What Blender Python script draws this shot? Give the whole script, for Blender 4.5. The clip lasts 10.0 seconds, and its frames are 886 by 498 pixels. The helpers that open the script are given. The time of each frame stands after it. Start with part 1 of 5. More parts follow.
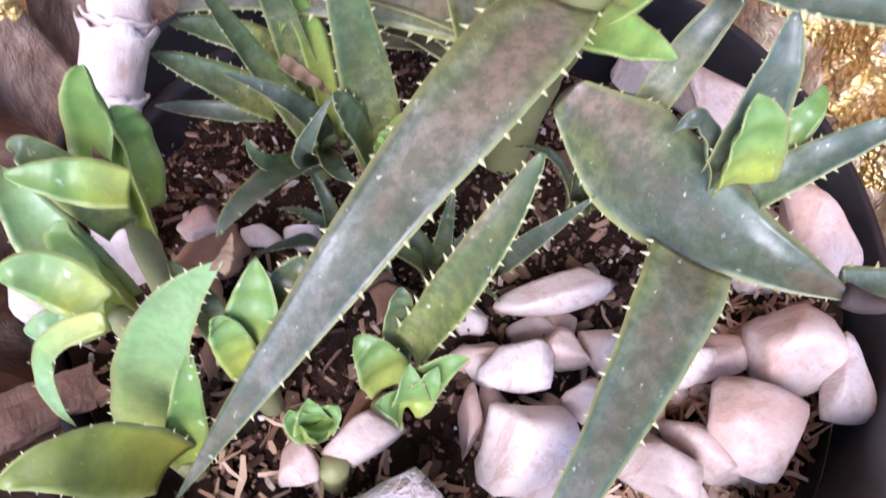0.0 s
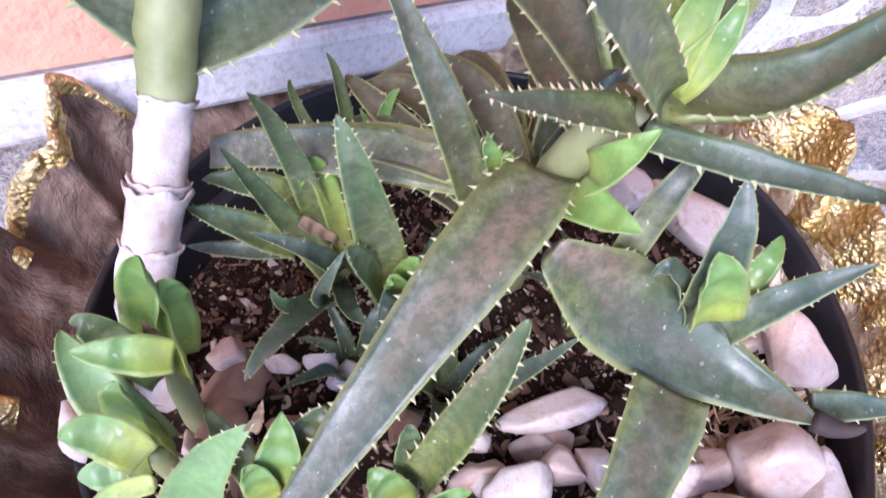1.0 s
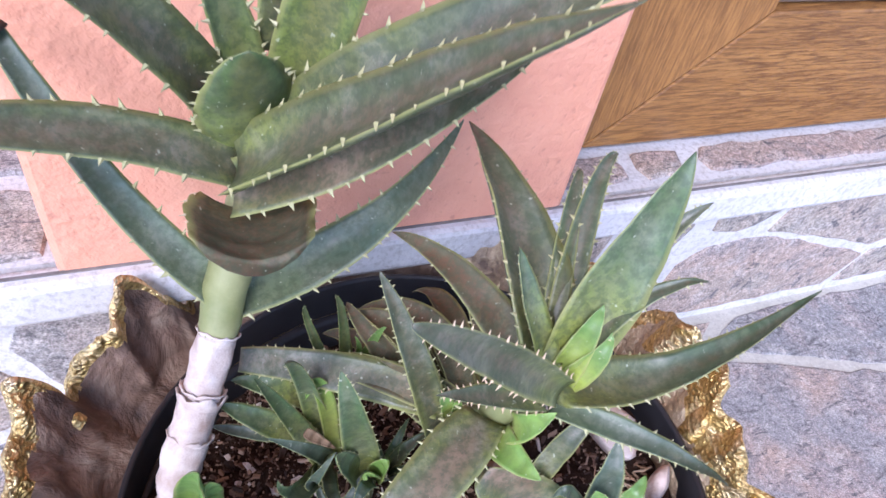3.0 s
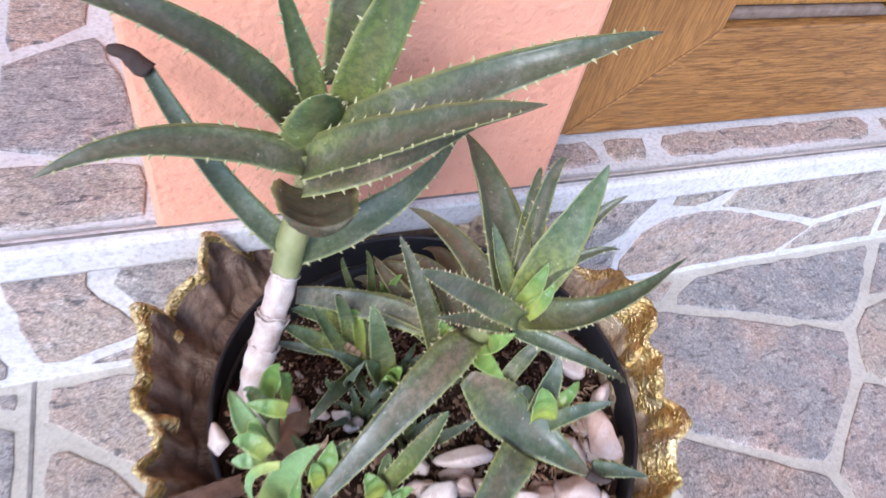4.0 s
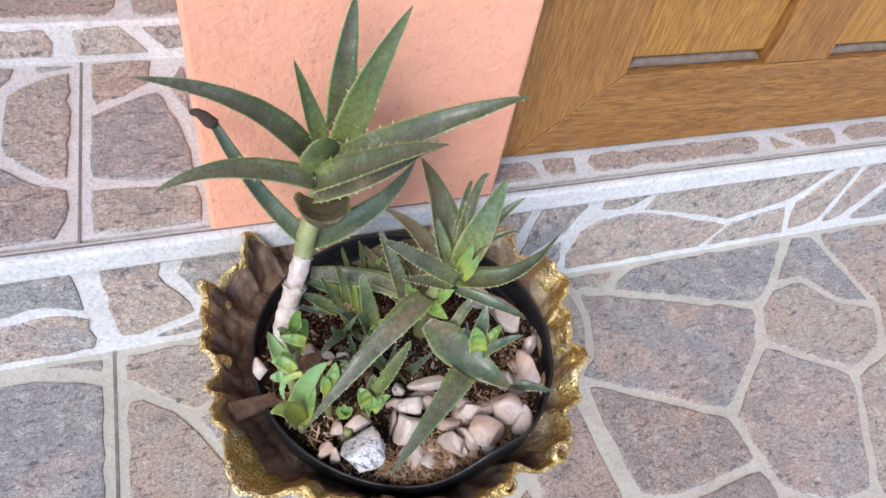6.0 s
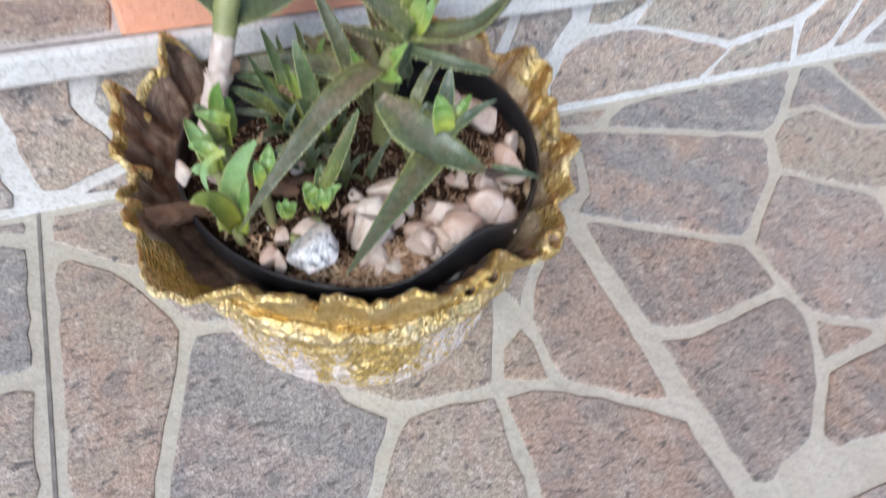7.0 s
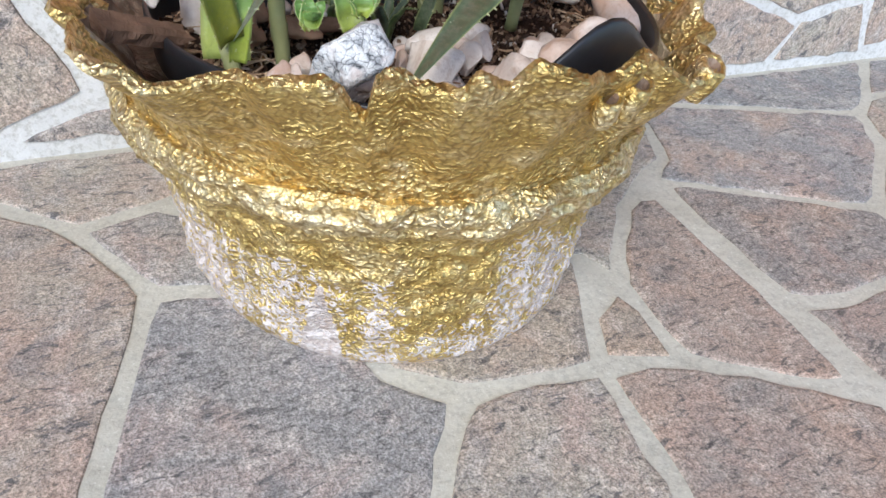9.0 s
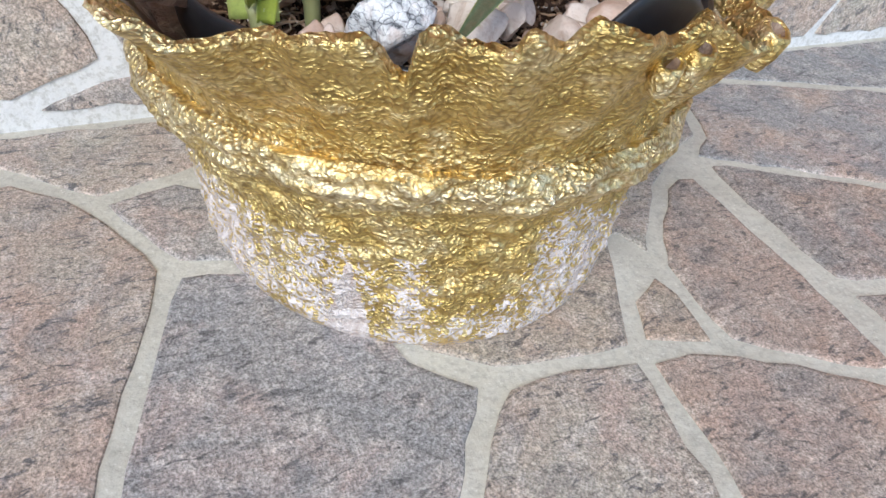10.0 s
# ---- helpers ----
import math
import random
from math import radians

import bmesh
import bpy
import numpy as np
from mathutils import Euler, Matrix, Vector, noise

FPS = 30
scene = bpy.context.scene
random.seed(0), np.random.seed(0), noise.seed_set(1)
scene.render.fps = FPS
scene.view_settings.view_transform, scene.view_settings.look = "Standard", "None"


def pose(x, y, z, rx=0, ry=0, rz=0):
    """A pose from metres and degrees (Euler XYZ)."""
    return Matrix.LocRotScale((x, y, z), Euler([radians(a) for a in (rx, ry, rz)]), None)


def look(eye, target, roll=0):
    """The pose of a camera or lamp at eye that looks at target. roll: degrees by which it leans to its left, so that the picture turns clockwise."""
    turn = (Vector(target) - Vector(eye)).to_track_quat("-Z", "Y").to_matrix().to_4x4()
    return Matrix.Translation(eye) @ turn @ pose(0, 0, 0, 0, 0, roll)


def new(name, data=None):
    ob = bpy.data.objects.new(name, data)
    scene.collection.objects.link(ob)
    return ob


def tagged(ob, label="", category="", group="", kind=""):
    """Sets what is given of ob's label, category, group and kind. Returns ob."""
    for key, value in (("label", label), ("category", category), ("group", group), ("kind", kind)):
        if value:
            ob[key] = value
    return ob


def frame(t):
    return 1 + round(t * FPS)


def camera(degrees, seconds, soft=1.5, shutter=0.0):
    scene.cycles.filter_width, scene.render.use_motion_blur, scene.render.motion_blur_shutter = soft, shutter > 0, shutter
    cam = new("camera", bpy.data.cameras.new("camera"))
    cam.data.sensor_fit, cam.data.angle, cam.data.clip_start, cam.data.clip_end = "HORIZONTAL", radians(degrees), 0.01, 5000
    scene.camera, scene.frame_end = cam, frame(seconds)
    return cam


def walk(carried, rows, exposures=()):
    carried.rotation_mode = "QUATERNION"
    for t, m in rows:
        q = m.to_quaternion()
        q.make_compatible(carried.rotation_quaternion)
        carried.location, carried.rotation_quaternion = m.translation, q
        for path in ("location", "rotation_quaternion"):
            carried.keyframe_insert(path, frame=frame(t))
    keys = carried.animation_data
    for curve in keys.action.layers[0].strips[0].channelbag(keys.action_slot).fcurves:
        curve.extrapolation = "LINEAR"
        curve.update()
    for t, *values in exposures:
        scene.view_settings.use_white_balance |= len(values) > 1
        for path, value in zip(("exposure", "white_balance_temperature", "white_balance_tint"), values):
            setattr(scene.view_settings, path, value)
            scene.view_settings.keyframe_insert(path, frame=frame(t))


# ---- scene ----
cam = camera(65.4, 10.0, soft=1.55, shutter=0.35)
PATH = [
    (0, (-0.02, 0.06, 0.332), (0.532, 0.976, -1.359), 11.1),
    (0.5, (-0.019, 0.063, 0.35), (0.53, 1.066, -1.291), 8.3),
    (1, (-0.018, 0.066, 0.361), (0.548, 1.128, -1.236), 7.4),
    (1.5, (-0.019, 0.064, 0.382), (0.571, 1.231, -1.131), 6.3),
    (2, (-0.02, 0.063, 0.409), (0.603, 1.286, -1.045), 7.3),
    (2.5, (-0.026, 0.06, 0.438), (0.652, 1.325, -0.956), 9.9),
    (2.7, (-0.028, 0.06, 0.439), (0.671, 1.315, -0.952), 11.9),
    (3.8, (-0.05, 0.018, 0.522), (0.611, 1.168, -0.975), 15.7),
    (4, (-0.062, -0.005, 0.537), (0.578, 1.142, -0.971), 14.9),
    (4.5, (-0.075, -0.05, 0.601), (0.531, 1.032, -0.968), 15.2),
    (5, (-0.077, -0.075, 0.617), (0.511, 0.987, -0.972), 14.7),
    (5.2, (-0.079, -0.083, 0.618), (0.51, 0.981, -0.97), 14.2),
    (6.3, (-0.091, -0.156, 0.67), (0.535, 1.066, -0.784), 12.1),
    (6.5, (-0.086, -0.165, 0.652), (0.532, 1.03, -0.828), 11.7),
    (7, (-0.061, -0.184, 0.511), (0.545, 0.917, -1.045), 9.2),
    (7.5, (-0.07, -0.191, 0.38), (0.5, 0.995, -1.126), 4.0),
    (8, (-0.068, -0.173, 0.312), (0.591, 1.142, -1.044), 4.2),
    (8.5, (-0.086, -0.174, 0.304), (0.601, 1.18, -0.998), 6.2),
    (9, (-0.087, -0.164, 0.288), (0.652, 1.203, -0.972), 7.4),
    (9.5, (-0.094, -0.159, 0.28), (0.619, 1.191, -1.012), 7.9),
    (10, (-0.09, -0.149, 0.275), (0.602, 1.196, -1.034), 7.4),
]
walk(cam, [(t, look(eye, target, roll)) for t, eye, target, roll in PATH],
     exposures=[(0.0, 1.54, 5590, 29), (1.0, 1.46, 5430, 30), (2.5, 1.28, 5380, 26), (4.2, 1.12, 5640, 18), (5.0, 1.06, 5800, 16), (7.0, 0.88, 6020, 8), (8.0, 0.92, 6000, 8), (9.2, 0.85, 5960, 6), (10.0, 0.83, 5960, 6)])


# ---- world and light: a bright house front in open shade, under an added ceiling ----
SUN_UP, SUN_ROUND = radians(43), radians(220)
world = bpy.data.worlds.new("world")
scene.world = world
world.use_nodes = True
wn = world.node_tree
sky = wn.nodes.new("ShaderNodeTexSky")
sky.sky_type = "NISHITA"
sky.sun_disc = False
sky.sun_elevation, sky.sun_rotation = SUN_UP, SUN_ROUND
wn.nodes["Background"].inputs["Strength"].default_value = 0.15
wn.links.new(sky.outputs["Color"], wn.nodes["Background"].inputs["Color"])
sun_data = bpy.data.lights.new("sun", "SUN")
sun_data.energy, sun_data.angle, sun_data.color = 1.5, radians(28), (1.0, 0.95, 0.88)
sun = new("sun", sun_data)
sun.matrix_world = look((-2.15, -2.4, 3.2), (0.05, 0.2, 0.1))

Z_TREAD, Y_RISER, Y_NOSE = 0.176, 0.329, 0.3085
POT = Vector((0.054, 0.188, 0.0))
LEAN = Matrix(((0.95, 0, -0.040), (0, 1, -0.010), (0, 0, 1.033)))  # the handmade pot is a little oval and leans forward


# ---- materials ----
class Mat:
    """A small node-graph builder round one Principled shader."""

    def __init__(self, name, rough=0.6, metal=0.0, spec=0.5):
        self.m = bpy.data.materials.new(name)
        self.m.use_nodes = True
        self.t = self.m.node_tree
        self.b = self.t.nodes["Principled BSDF"]
        self.b.inputs["Roughness"].default_value = rough
        self.b.inputs["Metallic"].default_value = metal
        self.b.inputs["Specular IOR Level"].default_value = spec
        self.co = self.t.nodes.new("ShaderNodeTexCoord").outputs["Object"]

    def node(self, kind, **values):
        n = self.t.nodes.new(kind)
        for key, value in values.items():
            n.inputs[key.replace("_", " ")].default_value = value
        return n

    def link(self, a, b):
        self.t.links.new(a, b)

    def noise(self, scale, detail=4.0, rough=0.6, stretch=None, distort=0.0, co=None):
        n = self.node("ShaderNodeTexNoise", Scale=scale, Detail=detail, Roughness=rough, Distortion=distort)
        src = co or self.co
        if stretch:
            mp = self.node("ShaderNodeMapping", Scale=stretch)
            self.link(src, mp.inputs["Vector"])
            src = mp.outputs["Vector"]
        self.link(src, n.inputs["Vector"])
        return n.outputs["Fac"]

    def ramp(self, fac, *stops):
        r = self.t.nodes.new("ShaderNodeValToRGB")
        e = r.color_ramp.elements
        while len(e) < len(stops):
            e.new(0.5)
        for el, (at, col) in zip(e, stops):
            el.position = at
            el.color = (*col, 1) if len(col) == 3 else col
        self.link(fac, r.inputs["Fac"])
        return r.outputs["Color"]

    def grey(self, fac, *stops):
        return self.ramp(fac, *[(at, (v, v, v)) for at, v in stops])

    def mix(self, fac, a, b, how="MIX"):
        n = self.t.nodes.new("ShaderNodeMix")
        n.data_type, n.blend_type = "RGBA", how
        for sock, v in ((n.inputs[0], fac), (n.inputs[6], a), (n.inputs[7], b)):
            if isinstance(v, (int, float)):
                sock.default_value = v
            elif isinstance(v, tuple):
                sock.default_value = (*v, 1)
            else:
                self.link(v, sock)
        return n.outputs[2]

    def math(self, op, a, b=0.0):
        n = self.t.nodes.new("ShaderNodeMath")
        n.operation = op
        for sock, v in ((n.inputs[0], a), (n.inputs[1], b)):
            if isinstance(v, (int, float)):
                sock.default_value = v
            else:
                self.link(v, sock)
        return n.outputs[0]

    def color(self, out):
        self.link(out, self.b.inputs["Base Color"])
        return self

    def rough(self, out):
        self.link(out, self.b.inputs["Roughness"])
        return self

    def bump(self, *layers):
        prev = None
        for height, strength, dist in layers:
            n = self.node("ShaderNodeBump", Strength=strength, Distance=dist)
            self.link(height, n.inputs["Height"])
            if prev is not None:
                self.link(prev, n.inputs["Normal"])
            prev = n.outputs["Normal"]
        self.link(prev, self.b.inputs["Normal"])
        return self

    def random(self):
        return self.t.nodes.new("ShaderNodeObjectInfo").outputs["Random"]

    def island(self):
        return self.t.nodes.new("ShaderNodeNewGeometry").outputs["Random Per Island"]

    def attr(self, name):
        n = self.t.nodes.new("ShaderNodeAttribute")
        n.attribute_name = name
        return n.outputs["Fac"]


def stone_mat(name="flagstone", tint=(1.0, 1.0, 1.0)):
    """Grey, slate-blue and rose flagstone with a sandy, pitted face."""
    m = Mat(name, 0.75)
    big = m.noise(12, 4, 0.6)
    mid = m.noise(46, 5, 0.7)
    slate = m.noise(24, 7, 0.72, None, 1.2)
    rose = m.noise(17, 6, 0.7, None, 0.8)
    streak = m.noise(60, 5, 0.75, (1, 2.6, 1), 1.0)
    grain, coarse = m.noise(760, 2, 0.7), m.noise(250, 3, 0.75)
    hue = m.math("ADD", m.math("MULTIPLY", m.random(), 0.75), m.math("MULTIPLY", big, 0.55))
    c = m.ramp(hue, (0.22, (0.27, 0.27, 0.275)), (0.42, (0.34, 0.32, 0.305)), (0.58, (0.44, 0.34, 0.285)), (0.74, (0.41, 0.37, 0.31)), (0.90, (0.45, 0.34, 0.275)), (1.0, (0.31, 0.295, 0.29)))
    c = m.mix(m.grey(rose, (0.50, 0.0), (0.66, 0.6)), c, (0.45, 0.33, 0.285))
    c = m.mix(m.grey(mid, (0.50, 0.0), (0.68, 0.75)), c, (0.54, 0.49, 0.45))
    c = m.mix(m.grey(slate, (0.36, 0.5), (0.50, 0.0)), c, (0.20, 0.198, 0.205))
    c = m.mix(m.grey(streak, (0.38, 0.9), (0.45, 0.0)), c, (0.13, 0.122, 0.125))
    c = m.mix(1.0, c, m.grey(coarse, (0.34, 0.66), (0.50, 1.0), (0.66, 1.30)), "MULTIPLY")
    c = m.mix(1.0, c, m.grey(grain, (0.36, 0.58), (0.50, 0.97), (0.64, 1.36)), "MULTIPLY")
    c = m.mix(1.0, c, tint, "MULTIPLY")
    m.color(c).rough(m.grey(mid, (0.3, 0.62), (0.7, 0.85)))
    m.bump((mid, 0.4, 0.004), (slate, 0.3, 0.004), (coarse, 0.4, 0.002), (grain, 0.35, 0.0008))
    return m.m


def grout_mat(name, a, b):
    m = Mat(name, 0.8)
    big, fine = m.noise(16, 4), m.noise(260, 4, 0.7)
    c = m.ramp(big, (0.3, a), (0.7, b))
    c = m.mix(m.grey(fine, (0.36, 0.5), (0.52, 0.0)), c, (0.33, 0.31, 0.27))
    c = m.mix(m.grey(m.noise(520, 2, 0.6), (0.62, 0.0), (0.72, 0.6)), c, (0.72, 0.70, 0.66))
    m.color(c).bump((big, 0.4, 0.006), (m.noise(70, 4), 0.45, 0.003), (fine, 0.35, 0.0012))
    return m.m


def plaster_mat():
    m = Mat("salmon_plaster", 0.8)
    big, mid, pit = m.noise(7, 4), m.noise(60, 4), m.noise(170, 2, 0.5)
    c = m.ramp(big, (0.3, (0.79, 0.362, 0.225)), (0.7, (0.86, 0.435, 0.288)))
    c = m.mix(m.grey(mid, (0.35, 0.25), (0.6, 0.0)), c, (0.70, 0.28, 0.19))
    c = m.mix(m.grey(pit, (0.27, 0.45), (0.36, 0.0)), c, (0.48, 0.20, 0.14))
    m.color(c).bump((big, 0.3, 0.01), (mid, 0.5, 0.003), (m.noise(150, 4, 0.65), 0.5, 0.0016), (pit, 0.6, 0.002))
    return m.m


def wood_mat(name, along, a, b, dark):
    """Varnished, figured wood with its grain along x or z."""
    m = Mat(name, 0.33, spec=0.5)
    st = (1, 8, 14) if along == "x" else (14, 8, 1)
    fig = m.noise(7, 5, 0.6, st, 0.7)
    fine = m.noise(38, 6, 0.75, st, 0.3)
    per = m.random()
    rings = m.math("PINGPONG", m.math("MULTIPLY", m.noise(4.5, 3, 0.5, st, 0.4), 11.0), 0.5)
    c = m.ramp(fig, (0.25, a), (0.7, b))
    c = m.mix(m.grey(rings, (0.0, 0.75), (0.22, 0.0)), c, dark)
    c = m.mix(m.grey(fine, (0.38, 0.9), (0.53, 0.0)), c, dark)
    c = m.mix(m.grey(m.noise(90, 4, 0.7, st, 0.2), (0.36, 0.6), (0.48, 0.0)), c, dark)
    c = m.mix(m.math("MULTIPLY", per, 0.25), c, b)
    m.color(c).rough(m.grey(fine, (0.3, 0.45), (0.7, 0.3))).bump((fine, 0.25, 0.001))
    return m.m


def gold_mat():
    """Gold paint over crumpled cement cloth, worn through to chalky white in patches."""
    m = Mat("gold_paint", 0.3, 1.0)
    warp = m.t.nodes.new("ShaderNodeVectorMath")
    warp.operation = "MULTIPLY_ADD"
    wob = m.node("ShaderNodeTexNoise", Scale=130, Detail=3)
    m.link(m.co, wob.inputs["Vector"])
    m.link(wob.outputs["Color"], warp.inputs[0])
    warp.inputs[1].default_value = (0.0062, 0.0062, 0.005)
    m.link(m.co, warp.inputs[2])
    squash = m.node("ShaderNodeMapping", Scale=(1, 1, 1.25))
    m.link(warp.outputs[0], squash.inputs["Vector"])
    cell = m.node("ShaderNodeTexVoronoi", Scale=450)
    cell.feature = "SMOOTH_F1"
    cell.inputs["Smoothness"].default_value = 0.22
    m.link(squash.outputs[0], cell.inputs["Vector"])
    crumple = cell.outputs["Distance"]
    slack = m.grey(m.noise(34, 3, 0.6, (1, 1, 0.8), 0.6), (0.42, 0.30), (0.56, 1.0))
    fine = m.noise(420, 3, 0.6, (1, 1, 1.5), 0.5)
    lump = m.noise(120, 4, 0.65, (1, 1, 1.8), 0.5)
    wave = m.noise(42, 5, 0.6, (1, 1, 1.5), 0.8)
    fleck = m.noise(120, 4, 0.7, (1, 1, 0.7), 0.6)
    # noise tones of the gold; the palest stop is a highlight put into colour
    c = m.ramp(wave, (0.30, (0.52, 0.36, 0.105)), (0.50, (0.72, 0.535, 0.205)), (0.72, (0.90, 0.77, 0.48)))
    # rubbed paint and sky brightness on band and lip, both painted as paler gold
    c = m.mix(m.math("MULTIPLY", m.attr("rubbed_lit"), m.grey(lump, (0.35, 0.1), (0.62, 0.8))), c, (0.90, 0.80, 0.60))
    # dark gold along crumple cell edges paints the shade between them
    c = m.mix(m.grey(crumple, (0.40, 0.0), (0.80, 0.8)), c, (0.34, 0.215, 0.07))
    flecks = m.math("ADD", m.math("MULTIPLY", m.math("SUBTRACT", fleck, 0.5), 2.2), m.math("MULTIPLY", m.math("SUBTRACT", crumple, 0.45), 1.5))
    bare = m.attr("worn")
    low = m.math("ADD", bare, m.math("MULTIPLY", flecks, m.grey(bare, (0.0, 0.0), (0.2, 1.0))))
    worn = m.grey(low, (0.46, 0.0), (0.58, 1.0))
    c = m.mix(worn, c, m.ramp(fleck, (0.35, (0.44, 0.345, 0.30)), (0.6, (0.66, 0.585, 0.555))))
    m.color(c)
    m.link(m.math("MULTIPLY", m.math("SUBTRACT", 1.0, worn), 0.88), m.b.inputs["Metallic"])
    m.rough(m.mix(worn, m.grey(lump, (0.3, 0.46), (0.7, 0.30)), (0.75, 0.75, 0.75)))
    m.bump((lump, 0.7, 0.0035), (m.math("MULTIPLY", crumple, slack), 0.9, 0.0017), (fine, 0.4, 0.0009))
    return m.m


def inner_mat():
    m = Mat("bare_fabric_cement", 0.6)
    wave, fine = m.noise(34, 5, 0.65, (1, 1, 0.8), 0.5), m.noise(220, 4)
    c = m.ramp(wave, (0.3, (0.055, 0.034, 0.024)), (0.52, (0.22, 0.14, 0.095)), (0.76, (0.50, 0.40, 0.29)))
    m.color(c).rough(m.grey(wave, (0.3, 0.75), (0.7, 0.4))).bump((wave, 0.7, 0.008), (fine, 0.4, 0.0015))
    return m.m


def dull_gold_mat():
    """Thin gold wash over bare grey-brown cloth."""
    m = Mat("thin_gold_wash", 0.5, 0.0)
    wave, lump, fine = m.noise(40, 5, 0.65, None, 0.6), m.noise(150, 4, 0.7, (1, 1, 1.5), 0.6), m.noise(420, 3)
    both = m.math("ADD", m.math("MULTIPLY", wave, 0.6), m.math("MULTIPLY", lump, 0.4))
    c = m.ramp(both, (0.36, (0.18, 0.125, 0.09)), (0.48, (0.42, 0.32, 0.21)), (0.60, (0.74, 0.62, 0.42)))
    m.color(c)
    m.link(m.grey(both, (0.42, 0.1), (0.58, 0.7)), m.b.inputs["Metallic"])
    m.bump((wave, 0.6, 0.006), (lump, 0.8, 0.003), (fine, 0.4, 0.001))
    return m.m


def leaf_mat(name, young, old, brown, browning, bloom, rough=0.37):
    """Aloe skin: mottled green, a pale toothed margin, pale flecks and a dull bloom."""
    m = Mat(name, rough, spec=0.45)
    edge, along = m.attr("edge"), m.attr("along")
    blot, fine = m.noise(34, 4, 0.6), m.noise(300, 4, 0.7)
    fleck = m.noise(420, 2, 0.5)
    per = m.random()
    even = 0.12 if browning < 0.2 else 0.22 if browning < 0.5 else 0.4
    c = m.ramp(m.math("ADD", m.math("MULTIPLY", along, 1 - even), m.math("MULTIPLY", blot, even)), (0.14 + even * 0.15, young), (0.50, old))
    wear = m.math("MULTIPLY", m.math("ADD", blot, m.math("MULTIPLY", per, 0.25)), m.math("SUBTRACT", 1.15, edge))
    c = m.mix(m.grey(wear, (0.36, 0.0), (0.62, browning)), c, brown)
    c = m.mix(m.grey(m.noise(85, 5, 0.75, None, 0.8), (0.34, browning * 0.7), (0.48, 0.0)), c, (0.055, 0.055, 0.035))
    c = m.mix(m.grey(m.noise(60, 5, 0.7, None, 0.4), (0.45, 0.0), (0.75, bloom)), c, (0.34, 0.33, 0.285))
    c = m.mix(m.attr("stain"), c, m.ramp(blot, (0.35, (0.13, 0.088, 0.056)), (0.65, (0.33, 0.24, 0.165))))
    c = m.mix(m.grey(fine, (0.42, 0.55 if browning > 0.2 else 0.2), (0.58, 0.0)), c, (0.045, 0.07, 0.035))
    c = m.mix(m.grey(m.noise(160, 4, 0.7), (0.52, 0.0), (0.72, 0.2)), c, (0.30, 0.31, 0.19))
    c = m.mix(m.grey(fleck, (0.70, 0.0), (0.76, 0.55)), c, (0.55, 0.58, 0.45))
    c = m.mix(m.grey(edge, (0.84, 0.0), (0.99, 0.8)), c, (0.36, 0.37, 0.13))
    m.color(c).rough(m.grey(blot, (0.3, rough - 0.08), (0.7, rough + 0.14)))
    m.bump((blot, 0.25, 0.003), (fine, 0.18, 0.0008))
    m.b.inputs["Subsurface Weight"].default_value = 0.06
    m.b.inputs["Subsurface Radius"].default_value = (0.004, 0.006, 0.002)
    return m.m


def plain_mat(name, a, b, scale, rough=0.6, bump=0.3, dist=0.002, spec=0.5):
    m = Mat(name, rough, spec=spec)
    n, f = m.noise(scale, 5, 0.65), m.noise(scale * 9, 4, 0.7)
    c = m.ramp(n, (0.3, a), (0.7, b))
    c = m.mix(m.math("MULTIPLY", m.random(), 0.35), c, b)
    m.color(c).bump((n, bump, dist), (f, bump * 0.7, dist * 0.3))
    return m.m


def pebble_mat():
    """Pale rose and cream river stone with stains and veins."""
    m = Mat("river_stone", 0.5)
    n, v, f = m.noise(34, 5, 0.65), m.noise(26, 6, 0.7, (1, 2.5, 1), 1.4), m.noise(420, 3)
    base = m.ramp(m.random(), (0.0, (0.50, 0.32, 0.24)), (0.25, (0.62, 0.53, 0.47)), (0.5, (0.52, 0.33, 0.24)), (0.7, (0.66, 0.60, 0.55)), (0.85, (0.64, 0.50, 0.41)), (1.0, (0.64, 0.57, 0.52)))
    c = m.mix(m.grey(n, (0.40, 0.0), (0.64, 0.75)), base, (0.68, 0.61, 0.56))
    c = m.mix(m.grey(v, (0.34, 0.75), (0.45, 0.0)), c, (0.40, 0.25, 0.17))
    c = m.mix(m.grey(f, (0.34, 0.3), (0.46, 0.0)), c, (0.34, 0.24, 0.19))
    m.color(c).bump((n, 0.45, 0.004), (v, 0.3, 0.002), (f, 0.2, 0.0006))
    return m.m


